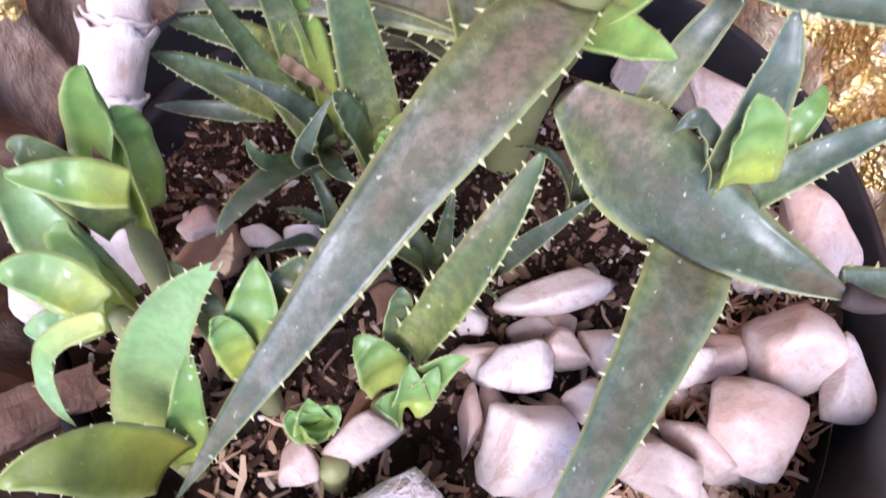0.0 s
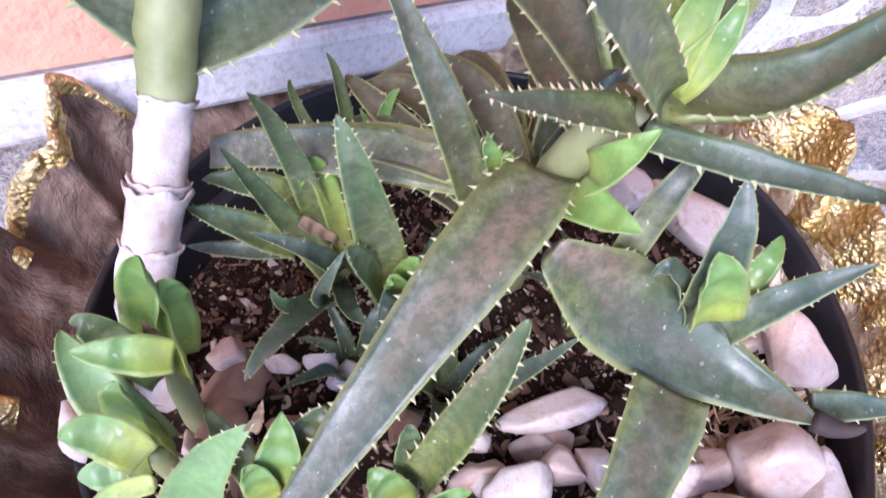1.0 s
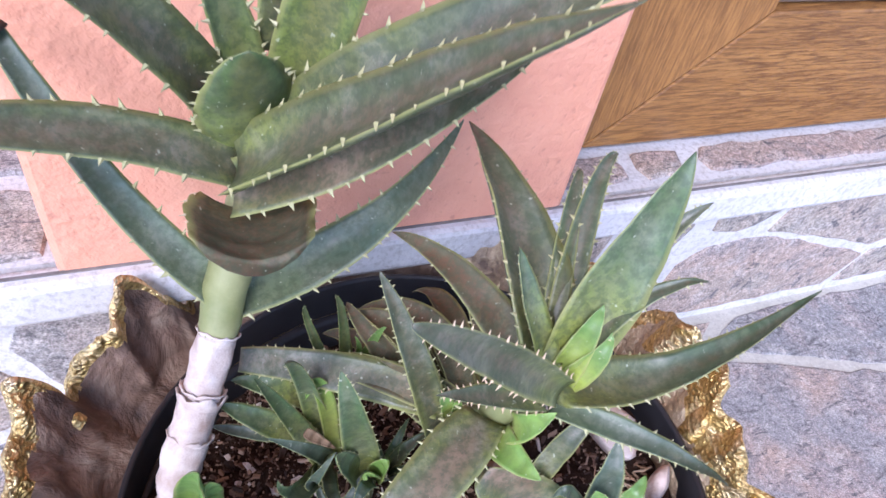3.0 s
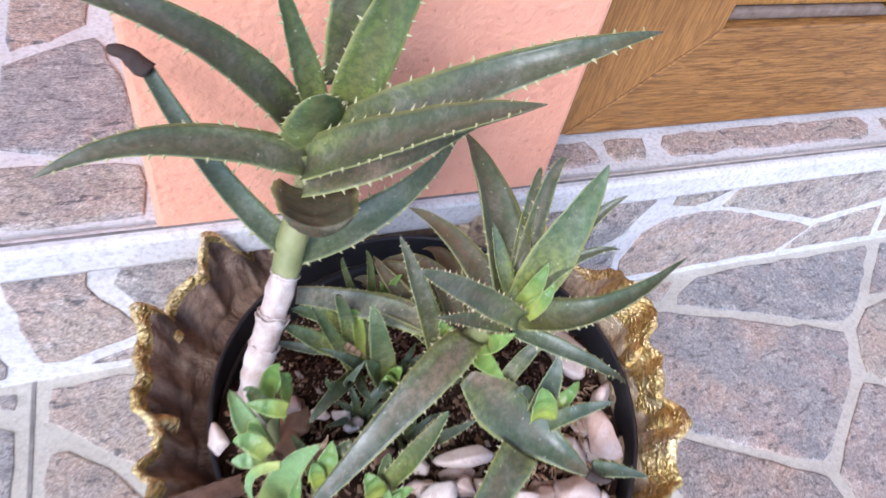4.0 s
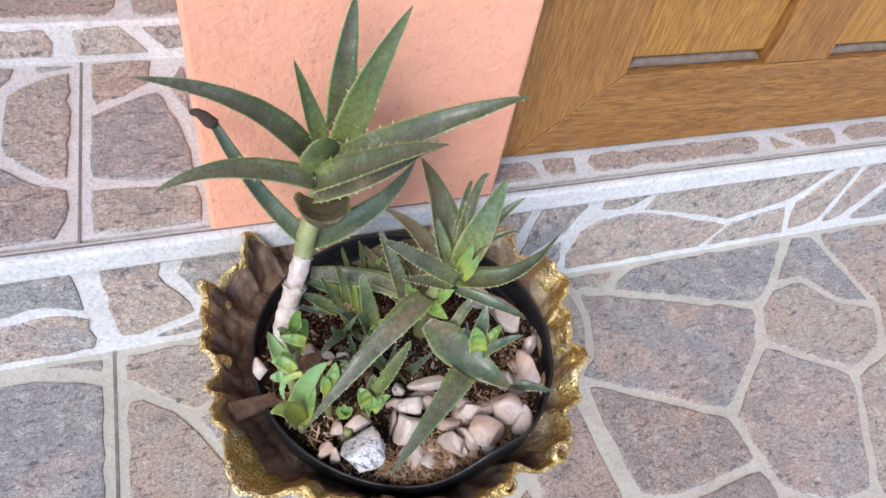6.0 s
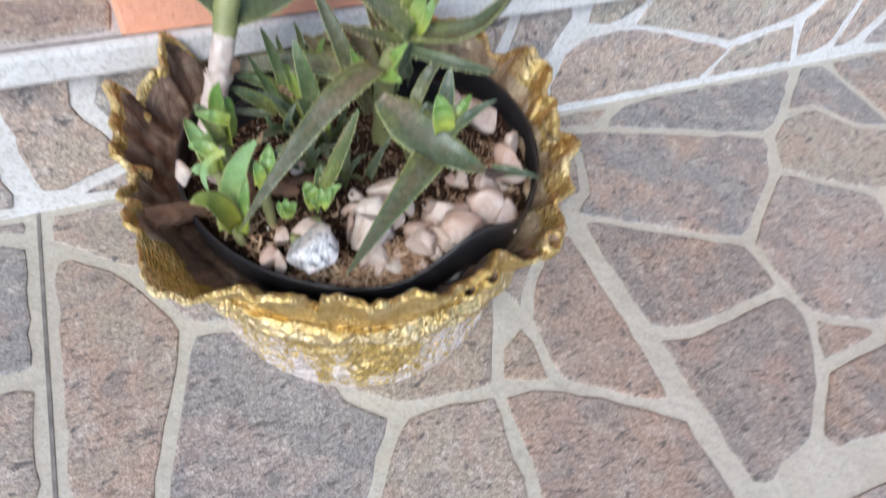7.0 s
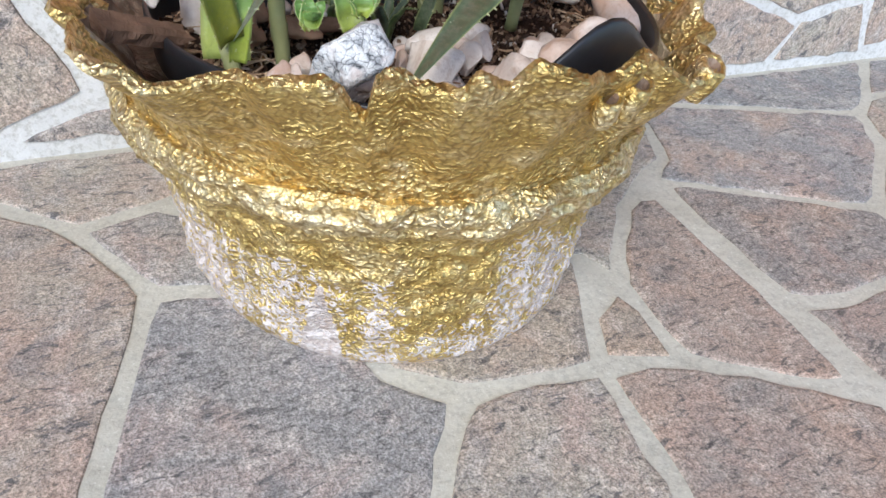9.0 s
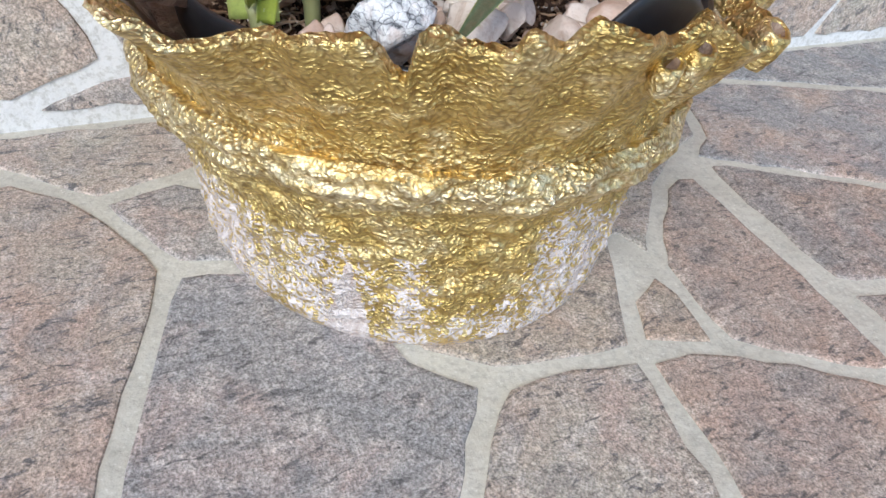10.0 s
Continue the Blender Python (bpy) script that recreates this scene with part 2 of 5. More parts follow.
def speckled_mat():
    m = Mat("speckled_rock", 0.65)
    vor = m.t.nodes.new("ShaderNodeTexVoronoi")
    vor.feature = "DISTANCE_TO_EDGE"
    vor.inputs["Scale"].default_value = 330
    warp = m.t.nodes.new("ShaderNodeVectorMath")
    warp.operation = "ADD"
    wn_ = m.node("ShaderNodeTexNoise", Scale=160, Detail=3)
    sc = m.t.nodes.new("ShaderNodeVectorMath")
    sc.operation = "SCALE"
    sc.inputs["Scale"].default_value = 0.006
    m.link(m.co, wn_.inputs["Vector"])
    m.link(wn_.outputs["Color"], sc.inputs[0])
    m.link(m.co, warp.inputs[0])
    m.link(sc.outputs[0], warp.inputs[1])
    m.link(warp.outputs[0], vor.inputs["Vector"])
    n, v, f = m.noise(55, 3), m.noise(170, 4, 0.7), m.noise(600, 3)
    lines = m.grey(m.math("ADD", vor.outputs["Distance"], m.math("MULTIPLY", v, 0.25)), (0.10, 1.0), (0.22, 0.0))
    c = m.ramp(v, (0.38, (0.30, 0.30, 0.31)), (0.55, (0.74, 0.73, 0.72)))
    c = m.mix(lines, c, (0.025, 0.025, 0.03))
    c = m.mix(m.grey(n, (0.47, 0.0), (0.54, 1.0)), c, m.ramp(v, (0.3, (0.62, 0.52, 0.48)), (0.6, (0.80, 0.77, 0.75))))
    m.color(c).bump((v, 0.6, 0.003), (vor.outputs["Distance"], 0.5, 0.001), (f, 0.3, 0.0006))
    return m.m


STONE = stone_mat()
# rosier stone, its tint also darkened for the pot's shade on the right
STONE_ROSE_SHADED = stone_mat("rose_flagstone_shaded", (0.92, 0.865, 0.82))
STONE_SLATE = stone_mat("slate_flagstone", (0.95, 0.93, 0.93))
GROUT = grout_mat("floor_grout", (0.47, 0.44, 0.375), (0.58, 0.55, 0.48))
GROUT_STEP = grout_mat("step_grout", (0.60, 0.59, 0.58), (0.72, 0.71, 0.71))
PLASTER = plaster_mat()
RAIL_WOOD = wood_mat("door_rail_wood", "x", (0.26, 0.115, 0.030), (0.44, 0.22, 0.062), (0.12, 0.048, 0.015))
STILE_WOOD = wood_mat("door_stile_wood", "z", (0.26, 0.115, 0.030), (0.46, 0.225, 0.062), (0.12, 0.048, 0.015))
PANEL_WOOD = wood_mat("door_panel_wood", "z", (0.37, 0.175, 0.038), (0.52, 0.265, 0.060), (0.20, 0.085, 0.02))
FRAME_WOOD = plain_mat("dark_frame_wood", (0.05, 0.012, 0.010), (0.09, 0.025, 0.018), 60, 0.5)
GOLD, INNER, DULL_GOLD = gold_mat(), inner_mat(), dull_gold_mat()
BLACK = plain_mat("black_plastic", (0.012, 0.012, 0.014), (0.022, 0.022, 0.025), 70, 0.38, 0.15, 0.001)
SOIL = plain_mat("potting_soil", (0.016, 0.010, 0.008), (0.058, 0.033, 0.022), 150, 0.95, 0.8, 0.004, 0.1)
CHIP = plain_mat("bark_chip", (0.16, 0.075, 0.045), (0.42, 0.25, 0.15), 60, 0.85, 0.4)
PEBBLE, SPECKLED = pebble_mat(), speckled_mat()
BARK = plain_mat("dead_wood", (0.06, 0.030, 0.019), (0.19, 0.105, 0.066), 90, 0.8, 0.5)
STEM = plain_mat("pale_stem_skin", (0.40, 0.28, 0.22), (0.70, 0.63, 0.58), 75, 0.65, 0.6)
STEM_GREEN = plain_mat("green_stem_skin", (0.20, 0.22, 0.08), (0.36, 0.36, 0.17), 40, 0.5, 0.3)
DRY = plain_mat("dry_leaf", (0.085, 0.048, 0.024), (0.25, 0.165, 0.09), 40, 0.8, 0.5)
TIP = plain_mat("burnt_tip", (0.02, 0.014, 0.012), (0.07, 0.045, 0.035), 80, 0.8, 0.5)
SPINE = plain_mat("spine_horn", (0.36, 0.36, 0.17), (0.48, 0.45, 0.24), 90, 0.5, 0.1)
SPINE_TAN = plain_mat("spine_tan", (0.60, 0.45, 0.26), (0.68, 0.52, 0.34), 90, 0.5, 0.1)
L_GREY = leaf_mat("leaf_grey_green", (0.216, 0.233, 0.061), (0.092, 0.107, 0.070), (0.125, 0.105, 0.062), 0.75, 0.65)
L_DARK = leaf_mat("leaf_dark_green", (0.200, 0.215, 0.060), (0.072, 0.106, 0.056), (0.095, 0.074, 0.040), 0.8, 0.35)
L_GREEN = leaf_mat("leaf_green", (0.215, 0.260, 0.062), (0.081, 0.130, 0.042), (0.151, 0.102, 0.041), 0.35, 0.18, 0.36)
L_FRESH = leaf_mat("leaf_fresh", (0.34, 0.40, 0.06), (0.15, 0.27, 0.065), (0.22, 0.26, 0.06), 0.10, 0.06, 0.34)
L_OLIVE = leaf_mat("leaf_olive", (0.27, 0.27, 0.03), (0.17, 0.21, 0.03), (0.21, 0.20, 0.03), 0.12, 0.02)
L_LIME = leaf_mat("leaf_lime", (0.46, 0.50, 0.11), (0.20, 0.34, 0.07), (0.28, 0.24, 0.06), 0.1, 0.0)
L_TEAL = leaf_mat("leaf_teal", (0.130, 0.167, 0.082), (0.076, 0.114, 0.082), (0.097, 0.093, 0.061), 0.4, 0.3)
L_WITHER = leaf_mat("leaf_withered", (0.15, 0.12, 0.05), (0.10, 0.07, 0.035), (0.115, 0.065, 0.032), 0.9, 0.15, 0.7)
L_MINT = leaf_mat("leaf_bluish", (0.292, 0.316, 0.066), (0.092, 0.153, 0.061), (0.140, 0.121, 0.066), 0.3, 0.35, 0.36)
L_PALE = leaf_mat("leaf_pale", (0.36, 0.42, 0.10), (0.20, 0.34, 0.13), (0.27, 0.33, 0.13), 0.08, 0.16, 0.34)
L_BROWN = leaf_mat("leaf_brownish", (0.190, 0.215, 0.062), (0.092, 0.108, 0.060), (0.135, 0.100, 0.068), 0.7, 0.4)


# ---- mesh helpers ----
def mesh_of(name, verts, faces, mats, smooth=True, attrs=None, face_mats=None):
    me = bpy.data.meshes.new(name)
    me.from_pydata(verts, [], faces)
    for m in mats if isinstance(mats, (list, tuple)) else [mats]:
        me.materials.append(m)
    if smooth:
        me.polygons.foreach_set("use_smooth", [True] * len(me.polygons))
    if face_mats is not None:
        me.polygons.foreach_set("material_index", face_mats)
    for key, values in (attrs or {}).items():
        me.attributes.new(key, "FLOAT", "POINT").data.foreach_set("value", values)
    me.update()
    return me


def part(name, me, parent=None, label=""):
    """Links a mesh, or a bmesh with its material set, as one object under a thing or a part."""
    ob = new(name, me)
    if parent is not None:
        ob.parent = parent
    if label:
        ob["label"] = label
    return ob


def thing(name, label, category, group="", kind=""):
    return tagged(new(name), label, category, group, kind)


def box_mesh(name, lo, hi, mat, bevel=0.0, seg=2):
    bm = bmesh.new()
    bmesh.ops.create_cube(bm, size=1.0)
    lo, hi = Vector(lo), Vector(hi)
    for v in bm.verts:
        v.co = Vector(((v.co[i] + 0.5) * (hi[i] - lo[i]) + lo[i] for i in range(3)))
    if bevel:
        bmesh.ops.bevel(bm, geom=bm.edges[:], offset=bevel, segments=seg, affect="EDGES", profile=0.5)
    me = bpy.data.meshes.new(name)
    bm.to_mesh(me)
    bm.free()
    me.materials.append(mat)
    return me


def bez(a, m, b):
    """Quadratic curve from a to b that passes m half way; returns point and tangent functions."""
    a, m, b = Vector(a), Vector(m), Vector(b)
    c = 2 * m - (a + b) / 2
    return (lambda u: a * (1 - u) ** 2 + c * 2 * u * (1 - u) + b * u * u,
            lambda u: ((c - a) * (1 - u) + (b - c) * u).normalized())


def tube(name, points, radii, mat, sides=14, rough=0.0, cap=True):
    verts, faces = [], []
    pts = [Vector(p) for p in points]
    for i, p in enumerate(pts):
        t = (pts[min(i + 1, len(pts) - 1)] - pts[max(i - 1, 0)]).normalized()
        s = t.cross(Vector((0.3, 1, 0.1))).normalized()
        w = s.cross(t)
        for k in range(sides):
            a = 2 * math.pi * k / sides
            d = s * math.cos(a) + w * math.sin(a)
            r = radii[i] * (1 + rough * noise.noise((p + d * radii[i]) * 160))
            verts.append(p + d * r)
    n = len(pts)
    for i in range(n - 1):
        for k in range(sides):
            j = (k + 1) % sides
            faces.append((i * sides + k, i * sides + j, (i + 1) * sides + j, (i + 1) * sides + k))
    if cap:
        faces.append(tuple(reversed(range(sides))))
        faces.append(tuple((n - 1) * sides + k for k in range(sides)))
    return mesh_of(name, verts, faces, mat)


def smooth_path(points, radii, steps):
    """Catmull-Rom through points, with radii along it."""
    pts = [Vector(p) for p in points]
    out, rr = [], []
    for i in range(len(pts) - 1):
        p0, p1, p2, p3 = pts[max(i - 1, 0)], pts[i], pts[i + 1], pts[min(i + 2, len(pts) - 1)]
        for k in range(steps + (i == len(pts) - 2)):
            u = k / steps
            out.append(0.5 * (2 * p1 + (p2 - p0) * u + (2 * p0 - 5 * p1 + 4 * p2 - p3) * u * u + (3 * p1 - p0 - 3 * p2 + p3) * u ** 3))
            rr.append(radii[i] * (1 - u) + radii[i + 1] * u)
    return out, rr


# ---- aloe leaves ----
def leaf(plant, base, mid, tip, width, mat, face=(0, 0, 1), thick=0.22, cup=0.35, teeth=14, tooth=0.0016,
         spine=None, blunt=0.0, waist=0.75, twist=0.0, full=1.0, name="leaf", label="", stains=()):
    """A fleshy aloe leaf: crescent section, toothed margins. base, mid and tip lie on its middle line;
    face is the way its upper side looks; blunt > 0 leaves the end cut off wide; stains are brown
    patches (place along, reach along, place across, reach across, strength)."""
    at, way = bez(base, mid, tip)
    face = Vector(face)
    rows, half = 30, 7
    verts, faces, edge, along, stain = [], [], [], [], []
    length = sum((at((i + 1) / 20) - at(i / 20)).length for i in range(20))
    margins = ([], [])
    shift = Vector(base) * 31
    for i in range(rows + 1):
        u = i / rows
        p, t = at(u), way(u)
        s = t.cross(face)
        s = s.normalized() if s.length > 1e-4 else t.orthogonal().normalized()
        n = s.cross(t).normalized()
        if twist:
            r = Matrix.Rotation(radians(twist) * u, 3, t)
            s, n = r @ s, r @ n
        rise = waist + (1 - waist) * math.sin(min(u / 0.36, 1.0) * math.pi / 2)
        fall = (1 - (max(u - 0.12, 0) / 0.88) ** full) ** 0.78
        w = 0.5 * width * rise * max(fall * (1 - blunt) + blunt, 0.02)
        w *= 1 + 0.05 * noise.noise(shift + Vector((u * 9, 0, 0)))
        h = thick * width * (0.55 + 0.45 * (1 - u)) * min(1.0, w / (0.28 * width))
        ring = []
        for k in range(half + 1):
            q = -1 + 2 * k / half
            lift = cup * w * q * q
            ring.append((q * w, lift, abs(q), 0))
        for k in range(half - 1, 0, -1):
            q = -1 + 2 * k / half
            lift = cup * w * q * q - h * (1 - q * q) ** 0.6
            ring.append((q * w, lift, abs(q), 1))
        for x, y, e, _ in ring:
            wob = 0.0012 * noise.noise(shift + Vector((x * 60, u * 6, y * 60)))
            verts.append(p + s * x + n * (y + wob))
            edge.append(e)
            along.append(u)
            across = x / w if w else 0.0
            rag = 0.35 * noise.noise(shift + Vector((across * 2.5, u * 7, 9)))
            stain.append(max([0.0] + [k_ * min(max(1.6 * (1 - math.hypot((u - u_) / du_, (across - q_) / dq_) + rag), 0.0), 1.0) for u_, du_, q_, dq_, k_ in stains]))
        margins[0].append((p - s * w + n * cup * w, t, -s, w))
        margins[1].append((p + s * w + n * cup * w, t, s, w))
    m = 2 * half
    for i in range(rows):
        for k in range(m):
            j = (k + 1) % m
            faces.append((i * m + k, (i + 1) * m + k, (i + 1) * m + j, i * m + j))
    faces.append(tuple(range(m)))
    faces.append(tuple(reversed([rows * m + k for k in range(m)])))
    ob = part(name, mesh_of(name, verts, faces, mat, True, {"edge": edge, "along": along, "stain": stain}), plant, label)
    if teeth:
        tv, tf = [], []
        rnd = random.Random(int(abs(base[0] * 7919 + tip[2] * 104729) * 1000))
        for side in margins:
            for k in range(teeth):
                u = (k + 0.5 + rnd.uniform(-0.3, 0.3)) / teeth * 0.94 + 0.02
                i = min(int(u * rows), rows - 1)
                f = u * rows - i
                p = side[i][0].lerp(side[i + 1][0], f)
                t, s = side[i][1], side[i][2]
                size = tooth * (1.05 - 0.45 * u) * rnd.uniform(0.7, 1.25)
                up = t.cross(s)
                b = len(tv)
                tv += [p - t * size * 0.5 - s * size * 0.25, p + t * size * 0.45 - s * size * 0.25,
                       p + up * size * 0.3 - s * size * 0.25, p - up * size * 0.3 - s * size * 0.25,
                       p + s * size + t * size * 0.45]
                tf += [(b, b + 2, b + 4), (b + 2, b + 1, b + 4), (b + 1, b + 3, b + 4), (b + 3, b, b + 4)]
        part("toothed_edge", mesh_of("toothed_edge", tv, tf, spine or SPINE, False), ob)["kind"] = "stuff"
    return ob


# ---- the setting ----
def slab(name, lo, hi, mat, label, bevel=0.0):
    return tagged(part(name, box_mesh(name, lo, hi, mat, bevel)), label, name.split("_")[0], "", "structure")


ground = slab("ground", (-6, -6, -0.12), (6, Y_RISER + 0.02, -0.0018), GROUT, "pale grey mortar bed between porch flagstones")
step = slab("step", (-3, Y_RISER, -0.02), (4, 2.4, Z_TREAD - 0.003), GROUT_STEP, "pale mortared house step faced with flagstones")
nosing = tagged(part("step_nosing", box_mesh("step_nosing", (-3, Y_NOSE, Z_TREAD - 0.026), (4, 0.3235, Z_TREAD + 0.0015), GROUT_STEP, 0.004)),
                "smooth pale cement nosing along the step edge", "trim", "", "structure")
slab("wall_pillar", (-0.091, 0.3175, Z_TREAD - 0.003), (0.189, 0.75, 2.7), PLASTER, "salmon pink plastered wall pillar", 0.004)

slab("wall_front", (0.72 + 0.4, 0.36, Z_TREAD), (4, 0.6, 2.7), PLASTER, "salmon pink plastered house wall")
slab("wall_back", (-3.0, 2.4, -0.02), (4, 2.6, 2.7), PLASTER, "salmon pink plastered back wall")
upper = slab("upper_step", (-3, 0.601, Z_TREAD - 0.02), (-0.085, 2.4, 0.221), GROUT_STEP, "low second step of mortared stone", 0.003)

# unseen ceiling, added to block top light and darken reflections in the gold
slab("ceiling", (-3.0, -1.0, 2.6), (4, 2.6, 2.75), FRAME_WOOD, "assumed dark ceiling out of view, added to shape the light")

# door
door = thing("door_1", "varnished brown wooden door with sunken panels and mitred frame", "door", "", "structure")
YD = 0.369
part("panel_back", box_mesh("panel_back", (0.2025, YD + 0.042, 0.18), (1.12, YD + 0.07, 2.2), PANEL_WOOD), door)


def prism(name, corners, y0, y1, mat, bevel=0.0015):
    """A board with the outline corners (x, z), from y0 (front) to y1 (back)."""
    bm = bmesh.new()
    front = [bm.verts.new((x, y0, z)) for x, z in corners]
    back = [bm.verts.new((x, y1, z)) for x, z in corners]
    n = len(corners)
    bm.faces.new(front)
    bm.faces.new(back[::-1])
    for i in range(n):
        bm.faces.new((front[i], back[i], back[(i + 1) % n], front[(i + 1) % n]))
    bmesh.ops.recalc_face_normals(bm, faces=bm.faces[:])
    if bevel:
        bmesh.ops.bevel(bm, geom=bm.edges[:], offset=bevel, segments=2, affect="EDGES", profile=0.5)
    me = bpy.data.meshes.new(name)
    bm.to_mesh(me)
    bm.free()
    me.materials.append(mat)
    return me


ZB, ZR, XS = 0.1775, 0.277, 0.339
part("bottom_rail", prism("bottom_rail", [(0.2305, ZB), (1.115, ZB), (1.010, ZR), (XS + 0.002, ZR)], YD, YD + 0.04, RAIL_WOOD), door)
part("stile", prism("stile", [(0.2025, ZB), (0.229, ZB), (XS + 0.0005, ZR), (XS + 0.0005, 2.2), (0.2025, 2.2)], YD + 0.0005, YD + 0.04, STILE_WOOD), door)
part("stile", prism("stile", [(1.1165, ZB), (1.1165, 2.2), (1.012, 2.2), (1.012, ZR)], YD + 0.0005, YD + 0.04, STILE_WOOD), door)
part("muntin", prism("muntin", [(0.522, ZR + 0.0005), (0.612, ZR + 0.0005), (0.612, 2.2), (0.522, 2.2)], YD + 0.001, YD + 0.04, STILE_WOOD), door)
MOULD = plain_mat("grey_worn_varnish", (0.13, 0.09, 0.065), (0.24, 0.185, 0.15), 90, 0.65, 0.3)
for x0, x1 in ((XS, 0.522), (0.612, 1.012)):
    part("panel_moulding", prism("panel_moulding", [(x0 + 0.002, ZR + 0.001), (x1 - 0.001, ZR + 0.001), (x1 - 0.012, ZR + 0.011), (x0 + 0.014, ZR + 0.011)], YD + 0.008, YD + 0.03, MOULD, 0.003), door, "grey worn bevel of the door panel")
    part("panel", prism("panel", [(x0 + 0.003, ZR + 0.0125), (x1 - 0.003, ZR + 0.0125), (x1 - 0.003, 2.2), (x0 + 0.003, 2.2)], YD + 0.010, YD + 0.03, PANEL_WOOD, 0.003), door)
tagged(part("door_frame", box_mesh("door_frame", (0.1895, 0.3520, Z_TREAD), (0.2010, 0.45, 2.3), FRAME_WOOD, 0.002)), "narrow dark red-brown wooden door frame beside the pillar", "frame", "", "structure")


# ---- flagstones: each a piece of its own, with a wobbly outline and a worn edge ----
def stone_piece(parent, corners, plane, level, gap=0.0055, name="flagstone"):
    """plane 'floor': corners are (x, y), level z; plane 'riser': corners are (x, z), level y."""
    pts = [Vector((*c, 0)) for c in corners]
    area = sum(a.x * b.y - b.x * a.y for a, b in zip(pts, pts[1:] + pts[:1]))
    if area < 0:
        pts.reverse()
    n = len(pts)
    lines = []
    for i in range(n):
        a, b = pts[i], pts[(i + 1) % n]
        d = (b - a).normalized()
        nrm = Vector((-d.y, d.x, 0))
        lines.append((a + nrm * gap, d, nrm))
    inset = []
    for i in range(n):
        (p, d, _), (q, e, _) = lines[i - 1], lines[i]
        den = d.x * e.y - d.y * e.x
        if abs(den) < 0.12:
            inset.append(q)
            continue
        w = q - p
        inset.append(p + d * ((w.x * e.y - w.y * e.x) / den))
    ring = []
    for i in range(n):
        a, b = inset[i], inset[(i + 1) % n]
        k = max(2, int((b - a).length / 0.016))
        for j in range(k):
            u = j / k
            p = a.lerp(b, u)
            if j == 0:
                p = a.lerp((inset[i - 1] + inset[(i + 1) % n]) / 2, 0.05)
            w = Vector((noise.noise(p * 55 + Vector((7, 1, 3))), noise.noise(p * 55 + Vector((1, 9, 5))), 0))
            ring.append(p + w * 0.0042)
    mid = sum(ring, Vector()) / len(ring)
    m = len(ring)
    verts, faces = [], []
    for shrink, depth in ((-0.0012, -0.0032), (0.0, -0.0006), (0.0026, 0.0)):
        for p in ring:
            d = (mid - p).normalized()
            verts.append(p + d * shrink + Vector((0, 0, depth)))
    for r in range(2):
        for i in range(m):
            j = (i + 1) % m
            faces.append((r * m + i, r * m + j, (r + 1) * m + j, (r + 1) * m + i))
    faces.append(tuple(2 * m + i for i in range(m)))
    tilt = 0.0007 * noise.noise(mid * 40)
    out = []
    for v in verts:
        if plane == "floor":
            out.append((v.x, v.y, level + v.z + tilt))
        else:
            out.append((v.x, level - v.z - tilt, v.y))
    kind = STONE
    if plane == "floor" and level < 0.1 and mid.y < 0.16:
        # right of the pot: rose stones with the pot's shade in their tint
        kind = STONE_ROSE_SHADED if 0.07 < mid.x < 0.5 else STONE_SLATE if -0.2 < mid.x <= 0.07 else STONE
    me = mesh_of(name, out, faces, kind, False)
    ob = part(name, me, parent)
    return ob


def stones(parent, plane, level, text, gap=0.0058):
    """One stone a line; its corners as x,y pairs in centimetres."""
    for line in text.strip().splitlines():
        c = [tuple(float(v) / 100 for v in w.split(",")) for w in line.split()]
        stone_piece(parent, c, plane, level, gap)


# stones of the porch floor round the pot, between the two long straight joints
stones(ground, "floor", 0.0, """
-9.8,16.2 -13.5,23.3 -8.5,25 -3,20 -4.5,14.8
-20.1,28.9 -20.1,32.6 -2,32.6 -1,27 -8.5,25 -13.5,23.3
-9.8,16.2 -4.5,14.8 0,11 1,6 4.3,3.5 0.1,-2.6 -3,-14 -16,-14 -13.9,2.4 -11.9,9.7
4.3,3.5 12.7,2.7 11.9,-6.7 9,-14 -3,-14 0.1,-2.6
4.3,3.5 1,6 0,11 10,15 17,11.2 14.5,6.5 12.7,2.7
12.7,2.7 14.5,6.5 18,8.4 17.9,1.4
17.9,1.4 18,8.4 19.5,10.5 23.5,15.5 27.1,17.2 27.1,-4.5
12.7,2.7 17.9,1.4 27.1,-4.7 27.1,-14 9,-14 11.9,-6.7
17,11.2 10,15 8,24 20,32.6 30.6,32.6 33.3,30.1 33.2,26 31.1,20.5 27,18.2 23.5,15.5 19.5,10.5 18,8.4
-4.5,14.8 -3,20 -8.5,25 -1,27 8,24 10,15 0,11
-1,27 -2,32.6 20,32.6 8,24
-20.1,28.7 -13.5,23.3 -9.8,16.2 -11.9,9.7 -13.9,2.4 -16,-14 -20.1,-14
""")
